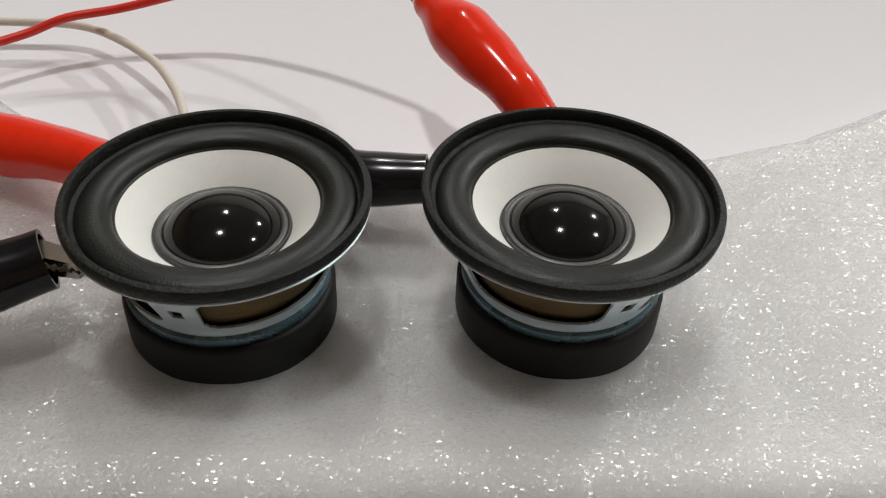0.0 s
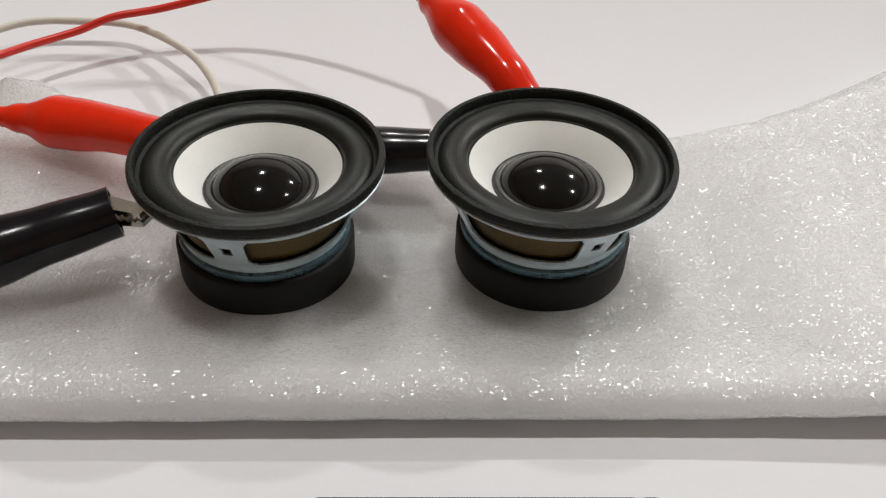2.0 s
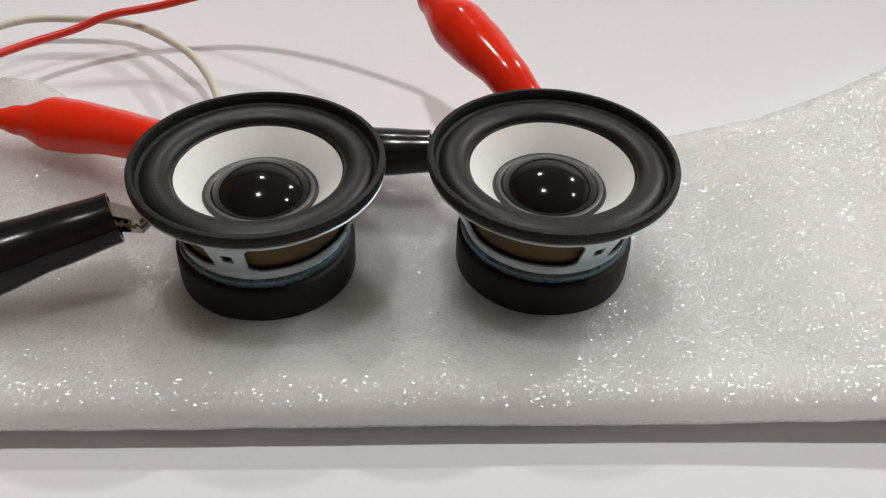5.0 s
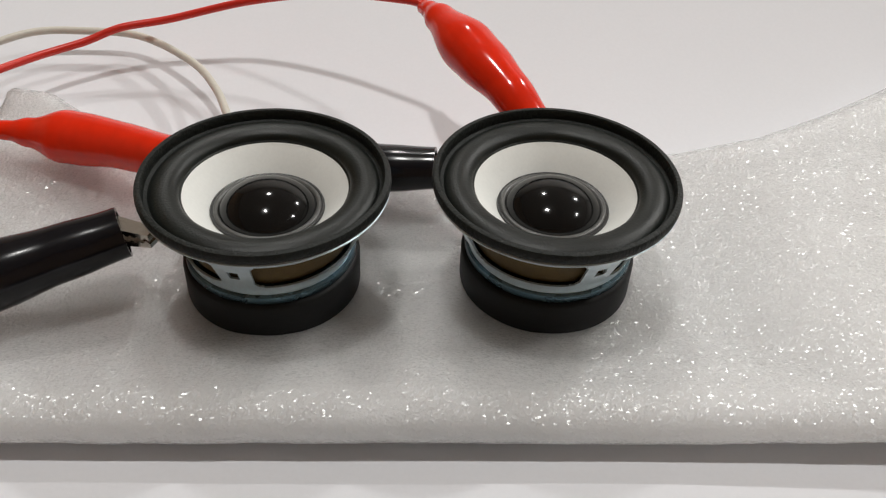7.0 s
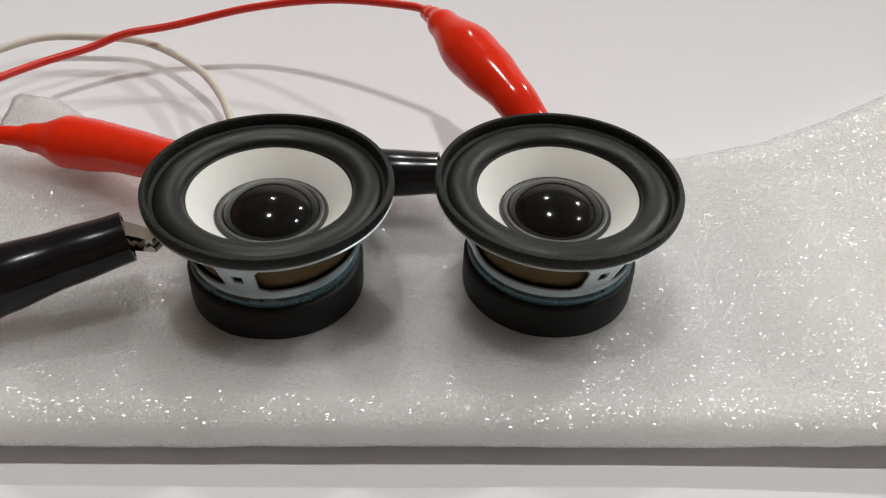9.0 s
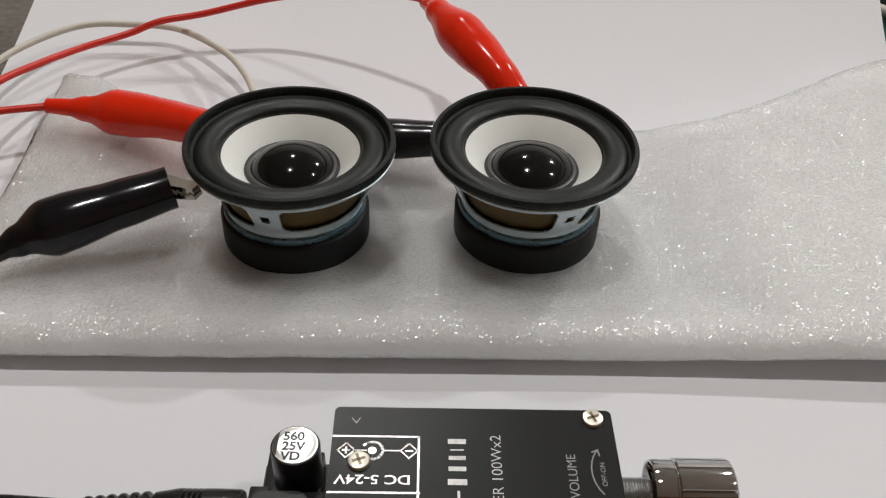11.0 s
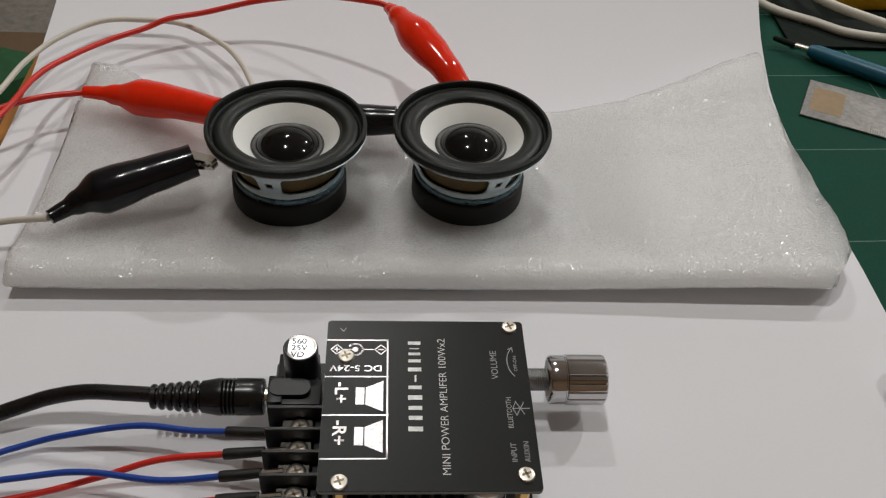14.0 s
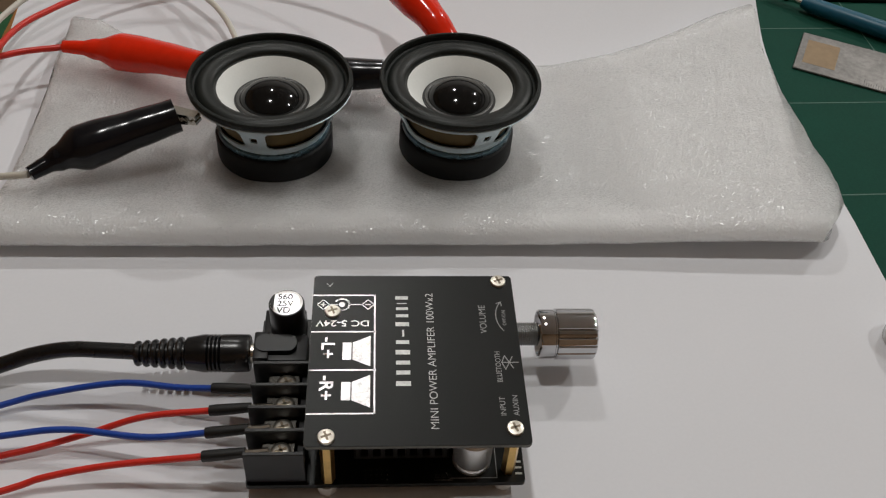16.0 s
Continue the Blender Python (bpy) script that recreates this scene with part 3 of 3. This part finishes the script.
    head = mesh_ob(name, [(a + x, b + y, c + z) for a, b, c in v], f, GILT, parent, label)
    for k in (20, 110):
        bar = part("recess_shade", box_bm(-r * 0.6, r * 0.6, -r * 0.13, r * 0.13, 0, 0.0001, 0), RECESS_SHADE, head, smooth=False)
        bar.matrix_local = pose(x, y, z + 0.00096, 0, 0, k)
    return head


def standoff(parent, x, y, z0, z1):
    v, f = lathe([(0, z0), (0.0016, z0), (0.00185, z0 + 0.0004), (0.00185, z1 - 0.0004), (0.0016, z1), (0, z1)], 6)
    mesh_ob("standoff", [(a + x, b + y, c) for a, b, c in v], f, BRASS, parent, "brass hexagonal standoff", smooth=False)


def rounded_plate(x0, x1, y0, y1, z0, z1, r, seg=6):
    pts = []
    for cx, cy, a0 in ((x1 - r, y1 - r, 0), (x0 + r, y1 - r, 90), (x0 + r, y0 + r, 180), (x1 - r, y0 + r, 270)):
        for k in range(seg + 1):
            a = radians(a0 + 90 * k / seg)
            pts.append((cx + r * math.cos(a), cy + r * math.sin(a)))
    n = len(pts)
    v = [(x, y, z0) for x, y in pts] + [(x, y, z1) for x, y in pts]
    f = [tuple(reversed(range(n))), tuple(range(n, 2 * n))] + [(i, (i + 1) % n, n + (i + 1) % n, n + i) for i in range(n)]
    return v, f


def amplifier():
    t = thing("amplifier", (0, 0, 0), "small black amplifier board under a black cover plate on standoffs", "amplifier")
    zt, zp = 0.0250, 0.0056
    pcb = mesh_ob("circuit_board", *rounded_plate(-0.0160, 0.0575, -0.0566, 0.0, zp - 0.0016, zp, 0.001), SOLDERMASK, t, "black lower circuit board", smooth=False)
    mesh_ob("cover_plate", *rounded_plate(0, 0.057, -0.0575, 0, zt - 0.0015, zt, 0.0012), SOLDERMASK, t, "black printed cover plate", smooth=False)
    mesh_ob("cover_edge", *rounded_plate(-0.00005, 0.05705, -0.05755, 0.00005, zt - 0.0012, zt - 0.0003, 0.0012), BOARDEDGE, t, smooth=False)
    for x, y in ((0.053, -0.0025), (0.0057, -0.0139), (0.0055, -0.0550), (0.053, -0.0530)):
        standoff(t, x, y, zp, zt - 0.0015)
        screw(t, x, y, zt)
    for x, y in ((0.053, -0.0045), (-0.012, -0.004), (0.005, -0.0545), (0.052, -0.0535)):
        v, f = lathe([(0, 0), (0.0022, 0), (0.0026, 0.0005), (0.0026, zp - 0.0018), (0, zp - 0.0016)], 20)
        mesh_ob("foot", [(a + x, b + y, c + 0.0002) for a, b, c in v], f, WHITEPL, t, "white nylon foot")
    # finned heat sink and parts under the cover
    part("heat_sink_base", box_bm(0.012, 0.0375, -0.0490, -0.016, zp, zp + 0.0012, 0.0002), FINS, t, smooth=False)
    for i in range(8):
        x = 0.0125 + i * 0.0033
        part("heat_sink_fin", box_bm(x, x + 0.0012, -0.0495, -0.016, zp + 0.0012, zp + 0.013, 0.0001, 1), FINS, t, smooth=False)
    for x, y, r, h in ((0.0435, -0.0495, 0.0052, 0.0125), (0.0480, -0.034, 0.0040, 0.011)):
        v, f = lathe([(0, 0), (r, 0), (r, h * 0.1), (r * 0.94, h * 0.14), (r, h * 0.2), (r, h - 0.0006), (r - 0.0006, h), (0, h)], 48)
        mesh_ob("can_capacitor", [(a + x, b + y, c + zp) for a, b, c in v], f, ALU, t, "bright aluminium can capacitor")
    for i in range(5):
        for j in range(3):
            part("solder_pad", box_bm(0.0150 + i * 0.0014, 0.0154 + i * 0.0014, -0.0555 + j * 0.0014, -0.0551 + j * 0.0014, zp, zp + 0.00008, 0), TINNED_LIT, t, smooth=False)
    for x in (0.0335, 0.0352, 0.0368):
        part("chip_part", box_bm(x, x + 0.0011, -0.0552, -0.0542, zp, zp + 0.0005, 0.0001, 1), BLACKABS, t, smooth=False)
        stroke("print_mark", (x - 0.0002, -0.0557), (x + 0.0013, -0.0557), 0.00012, zp + 0.00002, INKGREY_DULLTIN, t)
    for a, b in (((0.0375, -0.0552), (0.0500, -0.0552)), ((0.0500, -0.0552), (0.0500, -0.0460)), ((0.0375, -0.0552), (0.0365, -0.0535))):
        stroke("print_mark", a, b, 0.0002, zp + 0.00003, INKGREY_DULLTIN, t)
    for i in range(3):
        stroke("print_mark", (0.0553, -0.0540 + i * 0.0018), (0.0565, -0.0540 + i * 0.0018), 0.0006, zp + 0.00003, INK, t)
    cover_print(t, zt + 0.00002)
    # tall capacitor at the board's edge
    cap = mesh_ob("tall_capacitor", *lathe([(0, 0), (0.0050, 0), (0.0051, 0.0008), (0.0047, 0.0014), (0.0051, 0.0020), (0.0051, 0.0152), (0.00495, 0.0156), (0.0045, 0.0158), (0, 0.0158)], 64), CANSLEEVE, t, "dark sleeved capacitor with bright top")
    cap.location = (-0.0078, -0.0071, zp)
    mesh_ob("can_top", *lathe([(0, 0.01582), (0.0044, 0.01582), (0.0047, 0.0157), (0.0049, 0.0155), (0.0046, 0.0158), (0, 0.0159)], 48), ALU, cap, "bright aluminium can top")
    dark = [(0.0046 * math.cos(radians(a)), 0.0046 * math.sin(radians(a))) for a in range(138, 223, 5)]
    flat_poly("polarity_mark", dark, 0.01591, BLACKINK, cap, "black polarity segment")
    for i, w in enumerate(("560", "25V", "VD")):
        text_ob(w, 0.0029, (-0.0026, 0.0011 - i * 0.0025, 0.01594), 0, BLACKINK, cap, weight=0.03, label="printed black figures")
    part("capacitor_base", box_bm(-0.0150, -0.0030, -0.0115, 0.0, zp, zp + 0.0045, 0.0004), BLACKABS, t, "black block under the capacitor")
    # power jack
    jack = part("power_jack", box_bm(-0.0160, -0.0015, -0.0228, -0.0138, zp, 0.0150, 0.0004), BLACKABS, t, "black moulded power jack")
    part("jack_collar", box_bm(-0.0165, -0.0123, -0.0231, -0.0135, zp, 0.0163, 0.0004), BLACKABS, jack)
    v, f = rounded_plate(-0.0160, -0.0045, -0.0209, -0.0150, 0.0150, 0.0168, 0.0026)
    mesh_ob("jack_tongue", v, f, BLACKABS, jack)
    terminals(t, zp)
    # volume pot with a knurled knob
    pot = part("volume_pot", box_bm(0.0440, 0.0568, -0.0195, -0.0070, zp, 0.0195, 0.0005), ZINC, t, "zinc potentiometer body")
    ax = (0, -0.0122, 0.0132)
    prof = []
    for i in range(13):
        prof += [(0.0031, 0.0568 + i * 0.00062), (0.0035, 0.0568 + (i + 0.5) * 0.00062)]
    v, f = lathe([(0, 0.0568)] + prof + [(0, prof[-1][1])], 40, "x")
    b = mesh_ob("threaded_bush", v, f, ZINC, t, "threaded zinc bush", smooth=False)
    b.location = ax
    k = [(0.0030, 0.0690), (0.0058, 0.0690), (0.0063, 0.0662), (0.0066, 0.0651), (0.0070, 0.0650), (0.0072, 0.0654), (0.0072, 0.0693), (0.0070, 0.0695), (0.0070, 0.0698), (0.0075, 0.0701), (0.0075, 0.0806), (0.0073, 0.0812), (0.0068, 0.0816), (0.0064, 0.0814), (0.0, 0.0814)]
    v, f = lathe(k, 144, "x")
    out = []
    for x, y, z in v:
        r = math.hypot(y, z)
        a = math.degrees(math.atan2(z, y)) % 20
        if r > 0.0069 and (0.0700 < x < 0.0813) and a < 2.4:
            y, z = y * 0.958, z * 0.958
        out.append((x, y, z))
    kn = mesh_ob("knob", out, f, CHROME, t, "bright chrome fluted volume knob", sharp=30)
    kn.location = ax
    return t


def terminals(t, zp):
    """Four-way barrier terminal block."""
    block = part("terminal_block", box_bm(-0.0155, -0.0010, -0.0554, -0.0258, zp, 0.0095, 0.0003), BLACKABS, t, "black four-way barrier terminal block")
    ys = (-0.0263, -0.0336, -0.0409, -0.0481, -0.0552)
    for y in ys:
        part("barrier", box_bm(-0.0157, -0.0003, y - 0.0006, y + 0.0006, zp, 0.0185, 0.0002, 1), BLACKABS, block)
    part("barrier", box_bm(-0.0026, -0.0008, -0.0552, -0.0263, zp, 0.0130, 0.0002, 1), BLACKABS, block)
    for a, b in zip(ys, ys[1:]):
        y = (a + b) / 2
        part("clamp_plate", box_bm(-0.0115, -0.0032, y - 0.0026, y + 0.0026, 0.0110, 0.0137, 0.0001, 1), NICKEL, block, smooth=False)
        screw(block, -0.0066, y, 0.0136, 0.0027, "clamp_screw", "bright cross-head clamp screw")


def cover_print(t, z):
    """The printing on the cover, all tinned: bright frame and symbols, small words toned grey without glare."""
    for a, b in (((0.0003, -0.0076), (0.0174, -0.0076)), ((0.0003, -0.0210), (0.0176, -0.0210)), ((0.0003, -0.0341), (0.0176, -0.0341)), ((0.0003, -0.0479), (0.0174, -0.0479)), ((0.0174, -0.0076), (0.0174, -0.0479))):
        stroke("frame_line", a, b, 0.00045, z, TINNED_LIT, t)
    text_ob("DC 5-24V", 0.0030, (0.0160, -0.0170, z + 0.00003), 180, TINNED_LIT, t, stretch=1.18, weight=0.012)
    text_ob("-L+", 0.0050, (0.0032, -0.0229, z + 0.00003), -90, TINNED_LIT, t, stretch=1.05, weight=0.02)
    text_ob("-R+", 0.0050, (0.0032, -0.0358, z + 0.00003), -90, TINNED_LIT, t, stretch=1.05, weight=0.02)
    for y in (-0.0277, -0.0409):
        flat_poly("speaker_symbol", [(0.0088, y + 0.0029), (0.0112, y + 0.0029), (0.0112, y - 0.0029), (0.0088, y - 0.0029)], z, TINNED_LIT, t)
        flat_poly("speaker_symbol", [(0.0115, y + 0.0029), (0.0163, y + 0.0052), (0.0163, y - 0.0052), (0.0115, y - 0.0029)], z, TINNED_LIT, t)
    # polarity symbols: two diamonds joined by a hook
    for cx in (0.0030, 0.0155):
        q = [(cx - 0.0017, -0.0111), (cx, -0.0093), (cx + 0.0017, -0.0111), (cx, -0.0129)]
        for a, b in zip(q, q[1:] + q[:1]):
            stroke("diamond_line", a, b, 0.0003, z, TINNED_LIT, t)
        stroke("sign", (cx - 0.0006, -0.0111), (cx + 0.0006, -0.0111), 0.0004, z, TINNED_LIT, t)
    stroke("sign", (0.0030, -0.0118), (0.0030, -0.0105), 0.0004, z + 0.00004, TINNED_LIT, t)
    stroke("link", (0.0047, -0.0111), (0.0070, -0.0111), 0.0003, z, TINNED_LIT, t)
    stroke("link", (0.0104, -0.0111), (0.0138, -0.0111), 0.0003, z, TINNED_LIT, t)
    hook = [(0.0082 + 0.0021 * math.cos(radians(a)), -0.0111 + 0.0021 * math.sin(radians(a))) for a in range(-140, 145, 20)]
    for a, b in zip(hook, hook[1:]):
        stroke("hook", a, b, 0.0005, z, TINNED_LIT, t)
    flat_poly("dot", [(0.0082 + 0.0009 * math.cos(radians(a)), -0.0111 + 0.0009 * math.sin(radians(a))) for a in range(0, 360, 30)], z, TINNED_LIT, t)
    # the maker's mark as plain bars
    for y0, y1 in ((-0.0401, -0.0371), (-0.0363, -0.0337), (-0.0330, -0.0304), (-0.0297, -0.0267), (-0.0259, -0.0235), (-0.0197, -0.0170), (-0.0163, -0.0142), (-0.0136, -0.0117), (-0.0110, -0.0104), (-0.0098, -0.0074)):
        stroke("mark_bar", (0.0238, (y0 + y1) / 2), (0.0262, (y0 + y1) / 2), (y1 - y0) * 0.5, z, TINNED_DULL, t)
    stroke("mark_bar", (0.0252, -0.0225), (0.0252, -0.0206), 0.0005, z, TINNED_DULL, t)
    text_ob("MINI POWER AMPLIFER 100Wx2", 0.0031, (0.0338, -0.0530, z + 0.00003), 90, TINNED_DULL, t, stretch=1.05, weight=-0.008)
    text_ob("VOLUME", 0.0027, (0.0484, -0.0217, z + 0.00003), 90, INKGREY_DULLTIN, t, stretch=0.98)
    text_ob("OFF-ON", 0.0014, (0.0540, -0.0189, z + 0.00003), 90, INKGREY_DULLTIN, t, stretch=1.1)
    text_ob("BLUETOOTH", 0.0021, (0.0512, -0.0384, z + 0.00003), 90, INKGREY_DULLTIN, t, stretch=0.85)
    text_ob("INPUT", 0.0021, (0.0512, -0.0490, z + 0.00003), 90, INKGREY_DULLTIN, t)
    text_ob("AUXIN", 0.0021, (0.0546, -0.0490, z + 0.00003), 90, INKGREY_DULLTIN, t)
    arc = [(0.0562 - 0.0049 * math.cos(radians(a)), -0.0154 + 0.0068 * math.sin(radians(a))) for a in range(-50, 56, 10)]
    for a, b in zip(arc, arc[1:]):
        stroke("arc", a, b, 0.00028, z, INKGREY_DULLTIN, t)
    stroke("arrow", arc[-1], (arc[-1][0] - 0.0012, arc[-1][1] - 0.0006), 0.00028, z, INKGREY_DULLTIN, t)
    stroke("arrow", arc[-1], (arc[-1][0] + 0.0002, arc[-1][1] - 0.0014), 0.00028, z, INKGREY_DULLTIN, t)
    for a, b in (((0.0515, -0.0318), (0.0560, -0.0318)), ((0.0524, -0.0341), (0.0545, -0.0299)), ((0.0524, -0.0295), (0.0545, -0.0337)), ((0.0515, -0.0318), (0.0524, -0.0341)), ((0.0515, -0.0318), (0.0524, -0.0295))):
        stroke("rune", a, b, 0.00025, z, INKGREY_DULLTIN, t)
    for a, b in (((0.0037, -0.0030), (0.0046, -0.0042)), ((0.0046, -0.0042), (0.0053, -0.0030))):
        stroke("scratch", a, b, 0.0002, z, INKGREY_DULLTIN, t)


def leads():
    """The power plug and the four speaker leads at the terminals."""
    plug = thing("power_plug", (-0.0168, -0.0175, 0.0115), "black barrel power plug with a ribbed strain relief and cable", "plug")
    v, f = lathe([(0, -0.0008), (0.0028, -0.0008), (0.0028, 0.0030), (0, 0.0030)], 32, "x")
    mesh_ob("barrel", v, f, NICKEL, plug, "nickel barrel contact")
    pr = [(0, -0.0190), (0.0040, -0.0190), (0.0046, -0.0186), (0.0052, -0.0150), (0.0054, -0.0140)]
    for i in range(4):
        x = -0.0128 + i * 0.0011
        pr += [(0.0054, x), (0.0050, x + 0.0003), (0.0054, x + 0.0007)]
    pr += [(0.0054, -0.0050), (0.0053, -0.0014), (0.0050, -0.0010), (0, -0.0009)]
    v, f = lathe(pr, 48, "x")
    mesh_ob("plug_body", v, f, BLACKPVC, plug)
    rb = [(0, -0.0330)]
    for i in range(6):
        x = -0.0330 + i * 0.00235
        r = 0.0033 + 0.00022 * i
        rb += [(r, x), (r + 0.0003, x + 0.0005), (r + 0.0003, x + 0.0011), (r, x + 0.0015), (r - 0.0009, x + 0.0016), (r - 0.0009, x + 0.0023)]
    rb += [(0.0040, -0.0188), (0, -0.0188)]
    v, f = lathe(rb, 40, "x")
    mesh_ob("strain_relief", v, f, BLACKPVC, plug, sharp=30)
    pts = [(-0.0328, 0.0006, 0), (-0.041, 0.0014, -0.0003), (-0.052, 0.0024, -0.0010), (-0.062, 0.0020, -0.0028), (-0.0710, 0.0002, -0.0050), (-0.095, -0.008, -0.0085), (-0.13, -0.022, -0.0090), (-0.20, -0.04, -0.009)]
    mesh_ob("cable", *tube(smooth_path(pts, 14), 0.0023, 16), BLACKPVC, plug)

    def lead(pts, material, label):
        base = Vector(pts[0])
        ob = thing("speaker_lead", base, label, "wire", "leads at the terminal block")
        path = [p - base for p in smooth_path(pts, 16)]
        mesh_ob("core", *tube(path, 0.00092, 12), material, ob)
        d = (path[6] - path[0]).normalized()
        s = [d * (-0.0105) + Vector((0.0, 0.0, 0.0001)), d * -0.006, d * -0.001, d * 0.0008]
        mesh_ob("sleeve", *tube(s, [0.00135, 0.0015, 0.0016, 0.0015], 14), SHRINK, ob, "black heat-shrink sleeve")
        mesh_ob("fork", *tube([d * -0.0165, d * -0.0105], 0.0009, 8), NICKEL, ob, "tinned fork tip")
        return ob
    lead([(-0.0260, -0.0305, 0.0125), (-0.0365, -0.0290, 0.0110), (-0.0525, -0.0262, 0.0095), (-0.0720, -0.0268, 0.0060), (-0.0865, -0.0290, 0.0030), (-0.13, -0.045, 0.0015), (-0.20, -0.06, 0.0015)], BLUEWIRE, "blue silicone wire with a black sleeve")
    lead([(-0.0258, -0.0376, 0.0123), (-0.0445, -0.0372, 0.0090), (-0.0610, -0.0395, 0.0042), (-0.0825, -0.0445, 0.0020), (-0.13, -0.054, 0.0015), (-0.20, -0.07, 0.0015)], REDWIRE, "red silicone wire with a black sleeve")
    lead([(-0.0260, -0.0446, 0.0122), (-0.0430, -0.0440, 0.0095), (-0.0645, -0.0402, 0.0078), (-0.0830, -0.0410, 0.0060), (-0.13, -0.046, 0.0030), (-0.20, -0.05, 0.0015)], BLUEWIRE, "blue silicone wire with a black sleeve")
    lead([(-0.0260, -0.0516, 0.0120), (-0.0510, -0.0515, 0.0080), (-0.0680, -0.0530, 0.0050), (-0.0795, -0.0560, 0.0030), (-0.13, -0.072, 0.0015), (-0.20, -0.09, 0.0015)], REDWIRE, "red silicone wire with a black sleeve")


# ---- things on the mat and beside the table ----
def mat_things():
    ru = thing("steel_ruler", (0.1978, 0.1482, -0.0008), "worn steel ruler with a tan sticker on the mat", "ruler", rz=-27)
    part("blade", box_bm(0, 0.16, 0, 0.0315, 0, 0.0009, 0.0002, 1), STEEL, ru, smooth=False)
    part("sticker", box_bm(0.003, 0.017, 0.006, 0.026, 0.0009, 0.00095, 0), LABEL, ru, smooth=False)
    for i in range(60):
        L = 0.006 if i % 10 == 0 else 0.0045 if i % 5 == 0 else 0.003
        stroke("tick", (0.030 + i * 0.001, 0.0005), (0.030 + i * 0.001, L), 0.00018, 0.00092, BLACKINK, ru)
    stroke("figure_bar", (0.040, 0.008), (0.040, 0.0115), 0.0006, 0.00092, BLACKINK, ru)
    stroke("figure_bar", (0.050, 0.008), (0.050, 0.0115), 0.0006, 0.00092, BLACKINK, ru)
    pen = thing("blue_brush", (0.2075, 0.2045, 0.0032), "blue plastic handled brush lying on the mat", "brush", rz=-37)
    v, f = lathe([(0, 0.012), (0.0024, 0.012), (0.0036, 0.016), (0.0040, 0.06), (0.0040, 0.14), (0.003, 0.16), (0, 0.16)], 24, "x")
    mesh_ob("handle", v, f, TEAL, pen)
    v, f = lathe([(0, 0.005), (0.0013, 0.005), (0.0017, 0.013), (0, 0.013)], 20, "x")
    mesh_ob("ferrule", v, f, NICKEL, pen, "bright metal ferrule")
    v, f = lathe([(0, -0.006), (0.0012, -0.005), (0.0016, 0.001), (0.0013, 0.006), (0, 0.006)], 20, "x")
    mesh_ob("bristles", v, f, SHADE_BRISTLE, pen, "dark bristles")
    pts = [(0.192, 0.275, 0.004), (0.208, 0.241, 0.003), (0.2300, 0.2240, 0.003), (0.2450, 0.2140, 0.003), (0.270, 0.211, 0.003), (0.30, 0.222, 0.004), (0.315, 0.25, 0.006), (0.30, 0.285, 0.009), (0.26, 0.297, 0.011), (0.228, 0.275, 0.013), (0.228, 0.240, 0.012), (0.250, 0.2215, 0.009), (0.29, 0.206, 0.006), (0.36, 0.21, 0.003)]
    ob = wire(pts, 0.0023, WHITEWIRE, "coiled off-white cable lying on the mat")
    ob["category"] = "cable"
    b = part("yellow_tool", box_bm(0.245, 0.290, 0.240, 0.275, 0.0, 0.016, 0.005, 3), YELLOW, None)
    tagged(b, "rounded yellow plastic tool inside the coiled cable", "tool")
    d = part("dark_shade_sheet", box_bm(0.212, 0.36, 0.205, 0.36, -0.0009, 0.001, 0.0008, 2), SHADE_BRISTLE, None)
    tagged(d, "flat dark sheet standing in for shadow and dark things on the mat", "sheet")
    g = thing("clear_cap", (0.1870, -0.0050, -0.0005), "small clear plastic cap at the paper's edge", "cap")
    mesh_ob("cap_shell", *lathe([(0, 0), (0.008, 0), (0.0085, 0.001), (0.0080, 0.008), (0.0060, 0.011), (0, 0.012)], 32), GLASS, g)


def beside_table():
    b = part("brown_floor_block", box_bm(-1.1, -0.38, 0.80, 1.14, -0.75, -0.55, 0.01), BROWNBLOCK, None)
    tagged(b, "low brown block added for the dark brown area beside the table", "box")
    verts, faces = lathe([(0, 0), (0.045, 0.0), (0.06, 0.02), (0.055, 0.045), (0.03, 0.06), (0, 0.065)], 24, wob=0.12)
    g = mesh_ob("green_bag", verts, faces, GREENBAG)
    g.location = (-0.53, 0.96, -0.55)
    tagged(g, "crumpled green cloth bag lying on the brown block", "bag")


def downlights():
    for x, y, w in LAMPS:
        t = thing("downlight", (x, y, CEIL), "small round recessed ceiling downlight, switched on", "ceiling lamp", "ceiling downlights")
        mesh_ob("trim_ring", *lathe([(0.047, -0.007), (0.062, -0.007), (0.066, 0), (0.047, 0)], 40, closed=True), WHITEPL, t)
        la = bpy.data.lights.new("bulb", "AREA")
        la.shape, la.size, la.energy, la.color = "DISK", 0.09, w, LAMP_COLOR
        lo = new("bulb", la)
        lo.parent = t
        lo.matrix_local = pose(0, 0, -0.008)


setting()
work_table()
cutting_mat()
paper_sheet()
foam_sheet()
speaker((-0.0186, 0.0806, FOAM_TOP - 0.0003), -101, (-0.48, 0.44), "small black loudspeaker with white cone and glossy dust cap")
speaker((0.0464, 0.0827, FOAM_TOP - 0.0002), -68, (0.29, 0.49), "small black loudspeaker with white cone and glossy dust cap")
amplifier()
leads()
clips_and_wires()
mat_things()
beside_table()
downlights()
